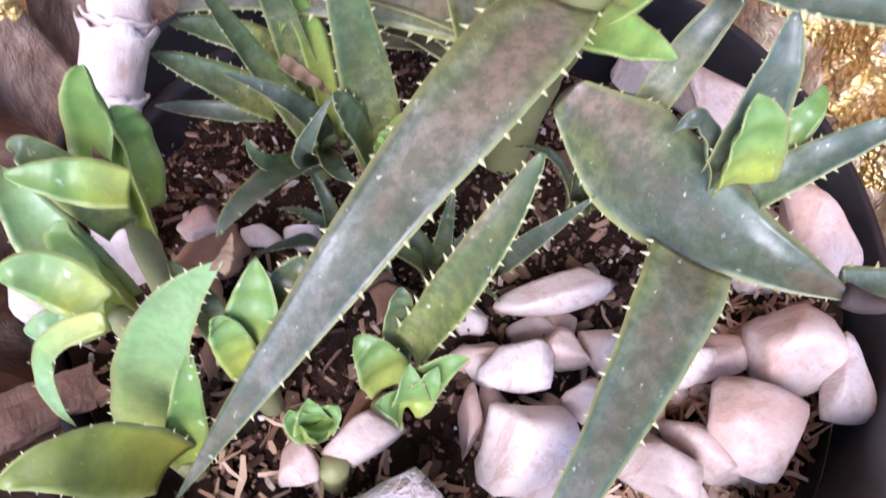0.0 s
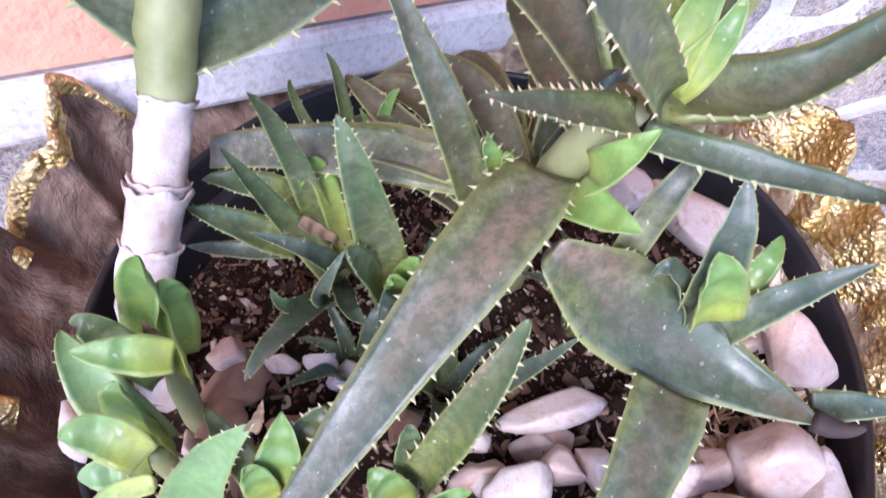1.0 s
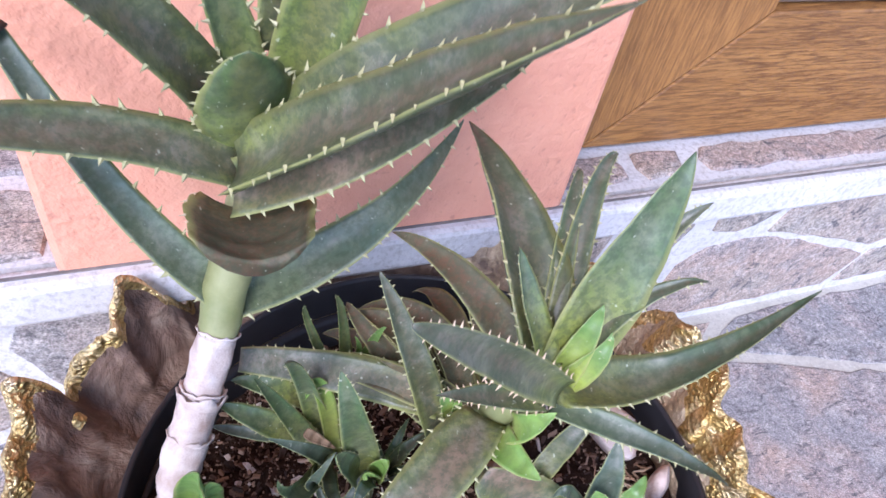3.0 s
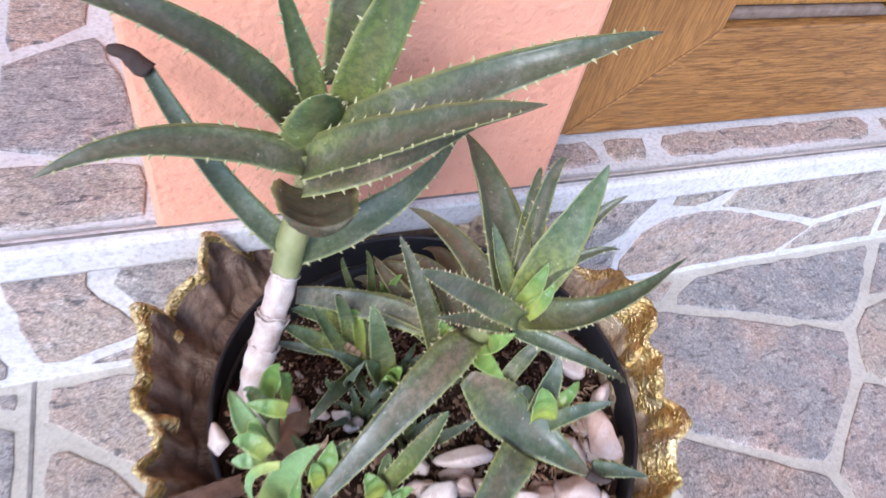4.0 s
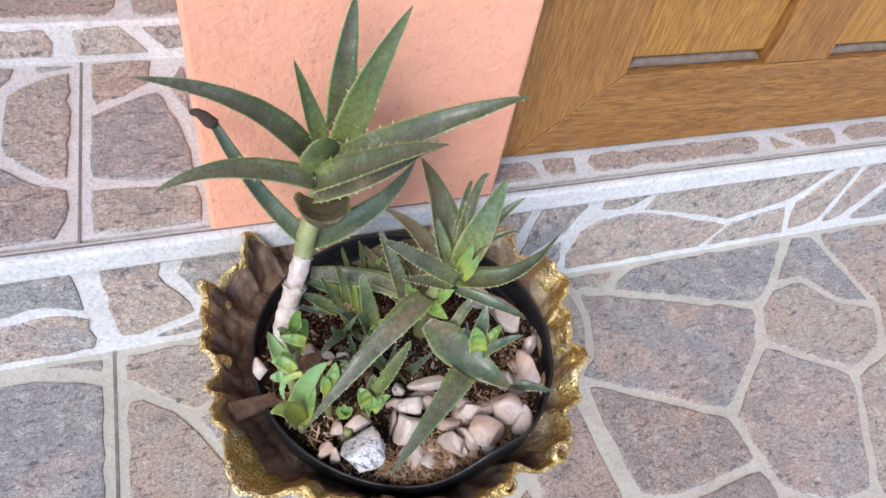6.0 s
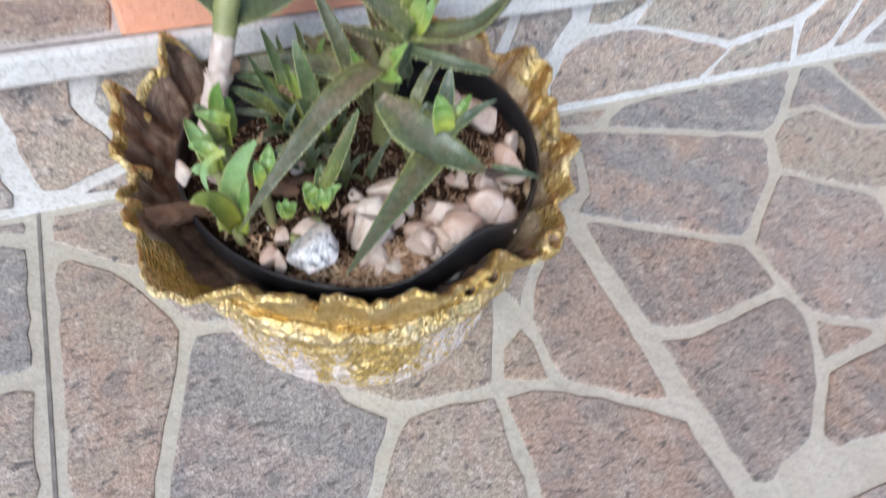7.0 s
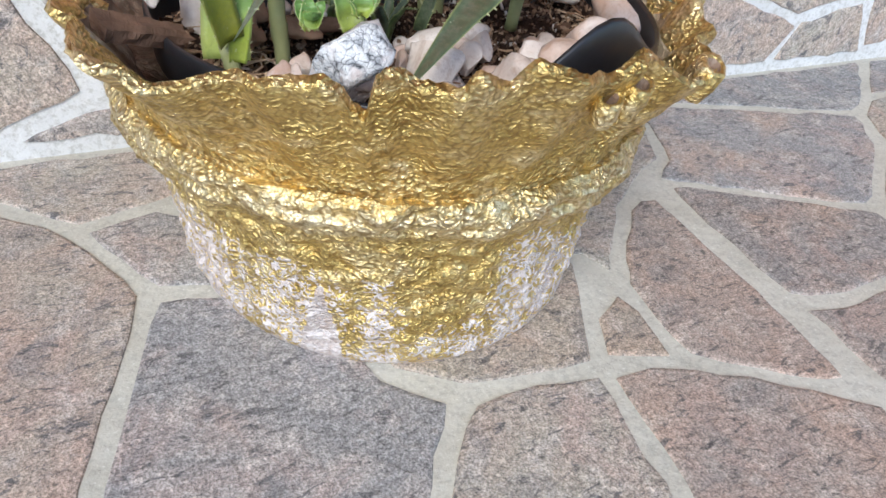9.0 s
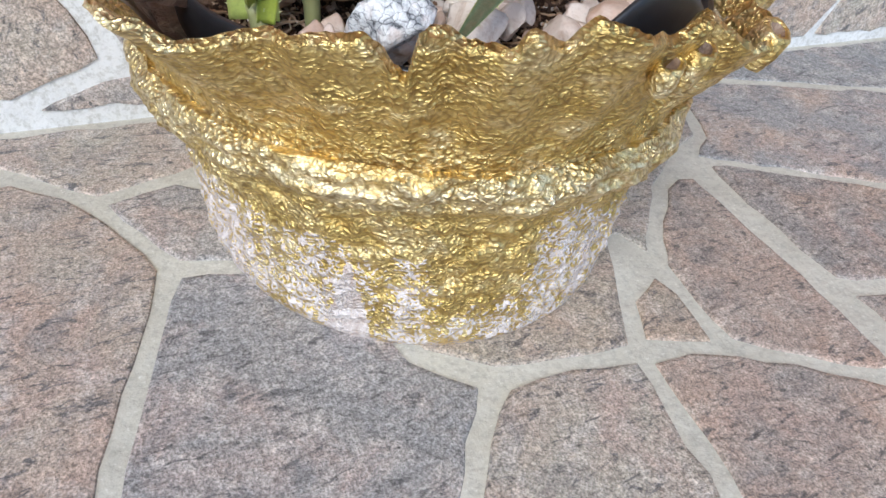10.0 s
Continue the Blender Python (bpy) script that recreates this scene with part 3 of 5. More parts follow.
# stones to the door's side of the second joint
stones(ground, "floor", 0.0, """
28.2,18 44.1,9.3 44.1,3.4 31.4,2.1 28.2,3.5
27.5,18.3 31.1,20.5 33.2,26 33.3,29.8 37.2,28.9 57.6,22.4 54.1,17.2 44.1,9.3
33.3,29.8 31.6,32.6 42.2,32.6 37.2,28.9
37.2,28.9 42.2,32.6 70.4,32.6 67.3,30.2 61.2,24.8 57.6,22.4
57.6,22.4 61.2,24.8 66.7,25.3 69.9,20.7 75.1,18.6 70.4,12.5 64,10.7 54.1,17.2
44.1,9.3 54.1,17.2 64,10.7 55.1,-3 50.2,-3.1 44.3,0.1 44.1,3.4
64,10.7 70.4,12.5 93.8,16 93.8,-14 57.1,-14 55.1,-3
61.2,24.8 67.3,30.2 70.4,32.6 74.5,32.6 75.1,18.6 69.9,20.7 66.7,25.3
74.5,32.6 112.2,32.6 112.2,15 93.8,16 70.4,12.5 75.1,18.6
28.2,3.3 31.4,2.1 44.1,3.4 44.3,0.1 41.5,-4.9 36.1,-10.3 30.3,-12.1 28.2,-12
44.3,0.1 50.2,-3.1 49.1,-4.2 41.5,-4.9
41.5,-4.9 49.1,-4.2 50.2,-3.1 55.1,-3 57.1,-14 41.3,-12 37.3,-11.9 36.1,-10.3
""")
# stones beyond the first joint
stones(ground, "floor", 0.0, """
-21.2,29.8 -27.3,31.8 -31,32.6 -21.2,32.6
-21.2,29.5 -27.3,31.3 -52,30.8 -52,17 -23.7,15.8 -21.2,15.6
-21.2,15.2 -23.7,15.2 -38,12 -52,16 -52,-14 -21.2,-14
""")
# step riser
stones(step, "riser", Y_RISER - 0.002, """
19.5,14.7 25.8,14.7 23.8,4.8 19.5,0.8
26.2,14.7 32.4,14.7 33,12.6 31.2,8 27.5,5.2 24.4,1.1
24,0.6 27,5 31.2,7.8 32.2,0.6
33.9,14.7 43.1,14.7 39.4,10.8 34.6,11.1
43.1,14.6 71.7,14.6 65.8,7.9 56.3,5.7 39.9,10.5
35.1,10.2 41,10.5 56.3,5.5 56.6,4.4 54.1,0.6 32.4,0.6 31.8,3.8 33,8.4
56.9,5.3 65.6,7.4 68.5,1.9 69.6,0.6 54.3,0.6
66.4,7.4 71.9,13.4 75.1,13.4 74.2,1.9 68.9,1
75.5,13.8 86.5,14.7 82.9,9.5 78.7,2.3 74.9,1
84,9.5 87.6,14.6 115.2,14.6 115.2,0.6 79.1,0.8
-19.9,14.7 -13.2,14.7 -14.2,11.3 -10.8,4.4 -19.9,1.3
-12,14.7 0.4,14.7 0.4,0.8 -10.2,4 -13.4,11.1
-19.7,0.8 -10.4,3.8 0,0.6
0.4,14.7 19.5,14.7 19.5,0.6 0.4,0.6
-21.3,14.7 -52,14.7 -52,8 -30,7.6 -24.5,8.6 -21.3,6.7
-21.4,6.3 -24.5,8 -30,7.1 -52,7.4 -52,0.6 -21.2,0.6
""", 0.0048)
# tread of the step
stones(step, "floor", Z_TREAD, """
-19.4,39.3 -19.4,32.9 -9.2,32.9 -9.2,38.5 -15,39.1
-19.4,40.3 -15,39.5 -9.2,39.3 -9.8,45.3 -12.2,54.3 -19.4,50.3
-19.4,50.9 -13,55.1 -12.6,59.7 -19.4,59.7
-11.8,54.9 -9.2,46.3 -9.2,59.7
-20.8,32.9 -52,32.9 -52,45.3 -27.6,44.3 -23,40.3 -20.8,39.9
-20.8,40.5 -23,40.7 -27.4,45.3 -27.4,54.3 -24.8,56.9 -20.8,58.7
-28,45.7 -52,46.3 -52,59.7 -25.4,59.7 -28,55.3
-24.6,57.7 -20.8,58.9 -20.8,59.7 -25,59.7
19.4,33.2 26,33.2 25.4,36.6 19.4,36.6
26.6,33.2 30,33.2 31,36.6 26,36.6
31,33.2 56,33.2 57,36.6 32,36.6
57.2,33.2 61.6,33.2 58.2,36.6
62.6,33.2 67.6,33.2 69.4,36.6 59.4,36.6
68.6,33.2 112,33.2 112,36.6 70.4,36.6
""", 0.0042)
stones(upper, "riser", 0.599, """
-22,21.7 -52,21.7 -52,17.9 -22,17.9
-20.6,21.7 -15.4,21.7 -12,17.9 -20.6,17.9
-14,21.7 -8.8,21.7 -8.8,18.3 -11,18.1
""", 0.003)
stones(upper, "floor", 0.2235, """
-52,60.7 -15.6,60.7 -15,67.3 -24,75.3 -52,73.3
-14.4,60.7 -8.8,60.7 -8.8,81.3 -14.4,81.3
-24,75.9 -15,67.9 -15,91.3 -40,93.3
""", 0.004)
slit = plain_mat("joint_dirt", (0.12, 0.11, 0.10), (0.28, 0.26, 0.245), 60, 0.9)
tagged(part("joint_floor", box_mesh("joint_floor", (-0.2075, -2.0, -0.02), (-0.2045, 0.328, -0.0010), slit)), "thin dark expansion joint in the floor", "joint", "", "structure")
tagged(part("joint_step", box_mesh("joint_step", (-0.202, 0.321, 0.15), (-0.1995, 0.599, Z_TREAD - 0.0022), slit)), "thin dark joint across the step", "joint", "", "structure")
tagged(part("joint_nosing", box_mesh("joint_nosing", (-3, 0.3158, Z_TREAD - 0.02), (4, 0.3178, Z_TREAD + 0.0022), slit)), "thin dark line along the step nosing", "joint", "", "structure")


# ---- the gold planter ----
# the lip's height along the front, angle by angle
LIP = ((-165, 0.160), (-162, 0.168), (-154, 0.172), (-148, 0.176), (-143, 0.178), (-140, 0.177), (-137.5, 0.171), (-131, 0.173), (-119, 0.177), (-117, 0.174), (-115, 0.166), (-113.8, 0.163), (-112.4, 0.178),
       (-111, 0.183), (-107, 0.179), (-103, 0.178), (-101, 0.186), (-96.3, 0.178), (-93, 0.188), (-86, 0.181), (-82, 0.180), (-74, 0.182), (-62, 0.165), (-40, 0.163), (-20, 0.172))


def frill(a):
    """Height and flare of the ruffled lip at the angle a (degrees)."""
    a = (a + 180) % 360 - 180
    r = radians(a)

    def dip(at, wide):
        d = (a - at + 180) % 360 - 180
        return math.exp(-(d / wide) ** 2)
    h = 0.173 + 0.009 * math.cos(r + radians(62)) + 0.004 * math.sin(5 * r + 1.0) + 0.004 * math.sin(11 * r + 0.4) + 0.0025 * math.sin(19 * r)
    h += 0.010 * dip(134, 5) + 0.012 * dip(157, 4) - 0.020 * dip(151, 4) - 0.022 * dip(122, 8) - 0.012 * dip(20, 6) - 0.010 * dip(172, 4)
    f = 0.003 * math.sin(7 * r + 0.8) + 0.0025 * math.sin(13 * r + 2.0) + 0.003 * math.cos(r + radians(75))
    f += 0.006 * dip(-56, 13) + 0.022 * dip(-143, 11) - 0.004 * dip(-114, 3) + 0.007 * dip(157, 5) + 0.006 * dip(178, 5)
    ruffle = 0.35 + dip(-12, 30) + 0.8 * dip(175, 28)
    q = Vector((math.cos(r) * 5.2, math.sin(r) * 5.2, 0.7))
    h += ruffle * 0.011 * noise.noise(q * 1.4 + Vector((3, 1, 5))) + 0.004 * noise.noise(q * 4.1)
    for (a0, h0), (a1, h1) in zip(LIP, LIP[1:]):
        if a0 <= a < a1:
            u = (a - a0) / (a1 - a0)
            blend = min(1.0, (a + 165) / 10, (-20 - a) / 15)
            flat = h0 + (h1 - h0) * u * u * (3 - 2 * u) + 0.0012 * noise.noise(q * 9)
            h = h * (1 - blend) + flat * blend
            ruffle *= 1 - 0.8 * blend
    f += ruffle * 0.007 * noise.noise(q * 1.4) + ruffle * 0.004 * noise.noise(q * 3.3)
    return h, f


def profile(v):
    """Radius and relative height of the outside, foot to lip."""
    keys = ((0.0, 0.1285, 0.0), (0.04, 0.1305, 0.004), (0.22, 0.1345, 0.040), (0.44, 0.1375, 0.085), (0.49, 0.1395, 0.0935), (0.53, 0.1480, 0.0970), (0.58, 0.1545, 0.1075),
            (0.62, 0.1535, 0.1170), (0.650, 0.1510, 0.1210), (0.68, 0.1470, 0.1195), (0.74, 0.1475, 0.1300), (0.78, 0.1495, 0.138), (0.88, 0.1575, 0.152), (1.0, 0.1665, 0.168))
    for (a, r0, z0), (b, r1, z1) in zip(keys, keys[1:]):
        if v <= b:
            u = (v - a) / (b - a)
            u = u * u * (3 - 2 * u) * 0.5 + u * 0.5
            return r0 + (r1 - r0) * u, z0 + (z1 - z0) * u
    return keys[-1][1:]


def shell(inner):
    cols, rows = 640, 150 if not inner else 30
    verts, faces = [], []
    for i in range(rows + 1):
        v = i / rows if not inner else 0.62 + 0.38 * i / rows
        for k in range(cols):
            a = 360 * k / cols
            r, z = profile(v)
            h, f = frill(a)
            t = max(v - 0.68, 0) / 0.32
            if t > 0:
                z = 0.1195 + (h - 0.1195) * t
                q = Vector((math.cos(radians(a)) * 7.5, math.sin(radians(a)) * 7.5, t * 0.35))
                fold = 0.009 * noise.noise(q) + 0.006 * (0.5 - abs(noise.noise(q * 2.0))) + 0.0016 * math.sin(radians(a) * 29 + 2)
                r += f * t ** 1.4 + fold * min(t * 3, 1) * (0.45 + 0.55 * t)
            d = Vector((math.cos(radians(a)), math.sin(radians(a)), 0))
            p = d * r + Vector((0, 0, z))
            if not inner:
                grow = min(v * 8, 1.0)
                r += grow * (1.0 if t <= 0 else 0.25) * (0.0028 * noise.noise(p * 38) + 0.0026 * noise.noise(Vector((p.x * 85, p.y * 85, p.z * 150))) + 0.0018 * noise.noise(p * 210))
                if 0.48 < v < 0.66:
                    r += 0.0035 * noise.noise(Vector((a * 0.11, z * 160, 3)))
                    z += 0.003 * math.sin(radians(a) * 3 + 1.0) * math.sin((v - 0.48) / 0.18 * math.pi)
            else:
                r = min(r, 0.136) if t <= 0.2 else r
                r -= 0.0055 + 0.0025 * noise.noise(p * 45) + (1 - t) * 0.004
            if t > 0.9:
                z += 0.0022 * noise.noise(Vector((a * 0.35, 0.5, 1))) * (t - 0.9) * 10
            verts.append(POT + d * r + Vector((0, 0, max(z, 0.0))))
    for i in range(rows):
        for k in range(cols):
            j = (k + 1) % cols
            q = (i * cols + k, i * cols + j, (i + 1) * cols + j, (i + 1) * cols + k)
            faces.append(q[::-1] if inner else q)
    return verts, faces, cols, rows


planter = thing("planter_pot", "gold-painted ruffled cement-cloth planter with worn white foot on stone floor", "planter")
planter.location = POT
ov, of, cols, rows = shell(False)
iv, inf, _, irows = shell(True)
base_top = rows * cols
lip_v, lip_f = ov[base_top:] + iv[irows * cols:], []
mid = [(a + b) / 2 + Vector((0, 0, 0.003)) for a, b in zip(ov[base_top:], iv[irows * cols:])]
lip_v += mid
for k in range(cols):
    j = (k + 1) % cols
    lip_f += [(k, j, 2 * cols + j, 2 * cols + k), (2 * cols + k, 2 * cols + j, cols + j, cols + k)]
of.append(tuple(reversed(range(cols))))
def wear(v):
    """How far the paint is worn off, foot to band: two bare patches and a chalky foot, gold drips between."""
    a = math.degrees(math.atan2(v.y - POT.y, v.x - POT.x))
    w = 0.0
    for at_, wide_, top_, much in ((-132, 11, 0.080, 0.48), (-77, 8, 0.10, 0.52), (-66, 5, 0.080, 0.75), (-112, 5, 0.075, 0.48), (-40, 22, 0.08, 0.7), (-160, 18, 0.08, 0.7), (-90, 9, 0.045, 0.5), (-102, 8, 0.03, 0.45), (100, 60, 0.06, 0.7)):
        d = (a - at_ + 180) % 360 - 180
        w = max(w, much * math.exp(-(d / wide_) ** 2) * min(max((top_ - v.z) / 0.03, 0), 1))
    slip = abs(a + 125 + (0.05 - v.z) * 30) / max(0.5 + (0.056 - v.z) * 105, 0.1)
    if v.z < 0.056 and slip < 1:
        w = max(w, 2.0 * min((1 - slip) * 4, 1))
    return max(w, 0.58 * max(0.0, 1 - v.z / 0.014)) + 0.08 * max(0.0, 1 - v.z / 0.09)


# band and back of the lip: sky-bright paleness painted in along with rub
part("outer_wall", mesh_of("outer_wall", [LEAN @ (v - POT) for v in ov], of, GOLD, True, {"worn": [wear(v) for v in ov], "rubbed_lit": [max(0.0, 1 - abs(v.z - 0.112) / 0.013) * (1 if (v.xy - POT.xy).length > 0.147 else 0) for v in ov]}), planter)
part("lip", mesh_of("lip", [LEAN @ (v - POT) for v in lip_v], lip_f, GOLD, True, {"rubbed_lit": [min(max(0.3 + (v.y - POT.y) * 2, 0.0), 0.5) for v in lip_v]}), planter)
def inner_face(n):
    """Which coat the inner face n wears: bare cloth, a thin wash, or full gold near the lip."""
    k, rise = n % cols / cols, (n // cols) / irows + 0.1 * noise.noise(Vector((n % cols * 0.09, 2, 5)))
    if 0.57 < k < 0.66:
        return 2 if rise > 0.66 else 0
    if k > 0.84 or k < 0.03:
        return 2 if rise > 0.72 else 1 if rise > 0.35 else 0
    if k < 0.16:
        return 2 if rise > 0.93 else 1 if rise > 0.40 else 0
    return 2 if rise > 0.90 else 0


part("inner_wall", mesh_of("inner_wall", [LEAN @ (v - POT) for v in iv], inf, [INNER, DULL_GOLD, GOLD], True, None, [inner_face(n) for n in range(len(inf))]), planter, "bare dark inner face, gold only along the lip")



def roll(at_, axis, outer, inner, length, seed):
    """A stiff fold of the cloth rolled into a short open tube."""
    at_, axis = Vector(at_), Vector(axis).normalized()
    s = axis.orthogonal().normalized()
    w = axis.cross(s)
    n, verts, faces = 28, [], []
    rings = [(0.0, inner * 0.8), (0.15, inner * 0.9), (1.0, inner), (1.03, (inner + outer) / 2), (1.0, outer), (0.5, outer * 1.08), (0.0, outer * 0.9)]
    for u, r in rings:
        for k in range(n):
            a = 2 * math.pi * k / n
            d = s * math.cos(a) + w * math.sin(a) * 0.72
            rr_ = r * (1 + 0.22 * noise.noise(Vector((math.cos(a) * 1.6, math.sin(a) * 1.6, seed + u))))
            verts.append(at_ + axis * (u * length) + d * rr_ - POT)
    for i in range(len(rings) - 1):
        for k in range(n):
            j = (k + 1) % n
            faces.append((i * n + k, i * n + j, (i + 1) * n + j, (i + 1) * n + k))
    faces.append(tuple(range(n)))
    fm = [1 if i // n < 2 else 0 for i in range(len(faces) - 1)] + [1]
    part("rolled_fold", mesh_of("rolled_fold", verts, faces, [GOLD, INNER], True, None, fm), planter)


roll((0.088, 0.026, 0.166), (0.1, -0.25, 1), 0.0075, 0.0046, 0.014, 1.0)
roll((0.074, 0.022, 0.166), (-0.1, -0.3, 1), 0.0065, 0.0040, 0.012, 2.0)
roll((0.138, 0.044, 0.160), (0.25, -0.35, 1), 0.0095, 0.0052, 0.016, 3.0)
roll((0.188, 0.118, 0.158), (0.5, 0.0, 1), 0.0100, 0.0040, 0.018, 5.0)
roll((0.192, 0.165, 0.160), (0.5, 0.2, 0.9), 0.0100, 0.0036, 0.018, 6.0)
roll((-0.092, 0.188, 0.152), (-0.9, 0.1, 0.5), 0.0065, 0.0036, 0.014, 7.0)
roll((-0.086, 0.246, 0.152), (-0.8, 0.3, 0.7), 0.0060, 0.0034, 0.014, 8.0)

# black nursery pot inside
def turned(name, ring, mat, n=96):
    verts, faces = [], []
    for r, z in ring:
        for k in range(n):
            a = 2 * math.pi * k / n
            verts.append((r * math.cos(a), r * math.sin(a), z + (0.003 * math.cos(a + 0.7) + 0.031 * math.exp(-((math.degrees(a) - 285) / 16) ** 2) * (z - 0.1) / 0.055 + 0.0015 * math.sin(2 * a + 1) + 0.0008 * math.sin(5 * a)) * (z > 0.1)))
    for i in range(len(ring) - 1):
        for k in range(n):
            j = (k + 1) % n
            faces.append((i * n + k, i * n + j, (i + 1) * n + j, (i + 1) * n + k))
    return mesh_of(name, verts, faces, mat)


INPOT = Vector((0.0545, 0.1710, 0.006))
inpot = thing("nursery_pot", "black plastic nursery pot sunk inside the gold planter", "pot")
inpot.location = INPOT
part("pot_wall", turned("pot_wall", ((0.0, 0.012), (0.096, 0.012), (0.1246, 0.124), (0.1261, 0.1325), (0.1226, 0.110), (0.092, 0.016), (0.0, 0.016)), BLACK), inpot)
part("pot_rim", turned("pot_rim", ((0.1262, 0.1326), (0.1281, 0.134), (0.1301, 0.152), (0.1298, 0.1554), (0.1284, 0.1566), (0.1271, 0.154), (0.1264, 0.135), (0.1262, 0.1326)), BLACK), inpot, "rolled black plastic rim")


def soil_height(x, y):
    p = Vector((x * 26, y * 26, 0.3))
    back = min(max((y - 0.194) / 0.05, 0.0), 1.0)
    return 0.144 - 0.034 * back * back * (3 - 2 * back) + 0.006 * noise.noise(p) + 0.004 * noise.noise(p * 3.1)


def soil():
    n, rings = 90, 34
    verts, faces = [(INPOT.x, INPOT.y, soil_height(INPOT.x, INPOT.y))], []
    for i in range(1, rings + 1):
        for k in range(n):
            a, r = 2 * math.pi * k / n, 0.1250 * i / rings
            x, y = INPOT.x + r * math.cos(a), INPOT.y + r * math.sin(a)
            verts.append((x, y, soil_height(x, y) + 0.0022 * noise.noise(Vector((x * 260, y * 260, 4)))))
    for k in range(n):
        faces.append((0, 1 + k, 1 + (k + 1) % n))
    for i in range(rings - 1):
        for k in range(n):
            j = (k + 1) % n
            b = 1 + i * n
            faces.append((b + k, b + n + k, b + n + j, b + j))
    return mesh_of("soil", verts, faces, SOIL)


tagged(part("soil", soil()), "dark brown potting soil filling the black pot", "soil", "", "stuff")


# ---- stones on the soil ----
def pebble_mesh(name, size, seed, mat, lumps=0.10, flat=0.0):
    rnd = random.Random(seed)
    bm = bmesh.new()
    bmesh.ops.create_icosphere(bm, subdivisions=3, radius=1.0)
    off = Vector((rnd.uniform(-50, 50) for _ in range(3)))
    cuts = [(Vector((rnd.gauss(0, 1), rnd.gauss(0, 1), rnd.gauss(0, 0.8))).normalized(), rnd.uniform(0.44, 0.74)) for _ in range(10)]
    for v in bm.verts:
        p = v.co.copy()
        for nrm, d in cuts:
            over = p.dot(nrm) - d
            if over > 0:
                p -= nrm * over * 0.97
        p *= 1 + lumps * noise.noise(v.co * 1.3 + off) + lumps * 0.35 * noise.noise(v.co * 3.5 + off)
        v.co = Vector((p.x * size[0], p.y * size[1], p.z * size[2]))
    for f in bm.faces:
        f.smooth = True
    me = bpy.data.meshes.new(name)
    bm.to_mesh(me)
    bm.free()
    me.materials.append(mat)
    return me


def pebble(x, y, z, lx, ly, lz, turn, seed, tip=0, mat=None, label="smooth pale pinkish river stone lying on the soil", name="river_stone", group="decorative stones in the pot", lumps=0.10):
    ob = tagged(new(name, pebble_mesh(name, (lx / 1.72, ly / 1.72, lz / 1.72), seed, mat or PEBBLE, lumps)), label, "stone", group)
    ob.matrix_world = pose(x, y, z, tip, 0, turn)
    return ob


pebble(0.0646, 0.1318, 0.1560, 0.0337, 0.0123, 0.0160, -8, 1)
pebble(0.1156, 0.0899, 0.1630, 0.0272, 0.0269, 0.0240, 10, 4, label="grey-white veined knobbly stone lying on the soil")
pebble(0.0920, 0.0736, 0.1630, 0.0344, 0.0275, 0.0200, -28, 3)
pebble(0.1274, 0.0749, 0.1600, 0.0180, 0.0353, 0.0200, -20, 9)
pebble(0.0981, 0.0959, 0.1550, 0.0195, 0.0141, 0.0180, 15, 11)
pebble(0.0344, 0.0926, 0.1580, 0.0265, 0.0281, 0.0260, 30, 6, label="large rounded rose river stone on the soil")
pebble(0.0653, 0.0752, 0.1580, 0.0198, 0.0271, 0.0220, 15, 7)
pebble(0.0779, 0.0760, 0.1550, 0.0115, 0.0332, 0.0180, 22, 8)
pebble(0.0426, 0.1109, 0.1600, 0.0165, 0.0218, 0.0200, 55, 2)
pebble(0.0577, 0.1144, 0.1560, 0.0136, 0.0164, 0.0180, 40, 10, label="brownish river stone between paler ones")
pebble(0.0677, 0.1101, 0.1560, 0.0079, 0.0191, 0.0180, -8, 12)
pebble(0.0552, 0.0971, 0.1580, 0.0124, 0.0119, 0.0160, 0, 26)
pebble(0.0344, 0.1171, 0.1520, 0.0081, 0.0177, 0.0160, 10, 27, label="brownish river stone between paler ones")
pebble(0.0254, 0.1049, 0.1520, 0.0086, 0.0219, 0.0160, -28, 13)
pebble(0.0004, 0.1715, 0.1570, 0.0134, 0.0082, 0.0120, -42, 14, label="white oblong pebble on the soil")
pebble(-0.0124, 0.1763, 0.1560, 0.0111, 0.0066, 0.0120, -35, 15, label="white oblong pebble on the soil")
pebble(0.1536, 0.1840, 0.1580, 0.0270, 0.0428, 0.0240, 30, 16, label="salmon-tinted river stone against the pot rim")
pebble(0.1369, 0.2052, 0.1550, 0.0209, 0.0205, 0.0200, 20, 18)
pebble(0.1503, 0.1221, 0.1630, 0.0224, 0.0304, 0.0240, 20, 5, label="salmon-tinted river stone against the pot rim")
pebble(0.1656, 0.1488, 0.1550, 0.0164, 0.0156, 0.0180, 20, 17, label="salmon-tinted river stone against the pot rim")
pebble(0.1328, 0.1194, 0.1500, 0.0203, 0.0181, 0.0180, 20, 24)
pebble(-0.0035, 0.1086, 0.1580, 0.0294, 0.0092, 0.0140, 10, 19)
pebble(-0.0213, 0.1072, 0.1570, 0.0102, 0.0141, 0.0160, 0, 45, label="small grey-white pebble by the pot rim")
pebble(-0.0291, 0.1837, 0.1570, 0.0145, 0.0123, 0.0120, 0, 21)
pebble(-0.0709, 0.1649, 0.1720, 0.0129, 0.0199, 0.0140, 20, 20, label="flat pale stone resting against the pot rim")
pebble(-0.0446, 0.1552, 0.1550, 0.0094, 0.0169, 0.0140, 10, 22)
pebble(0.0055, 0.1649, 0.1560, 0.0119, 0.0095, 0.0100, -30, 28)
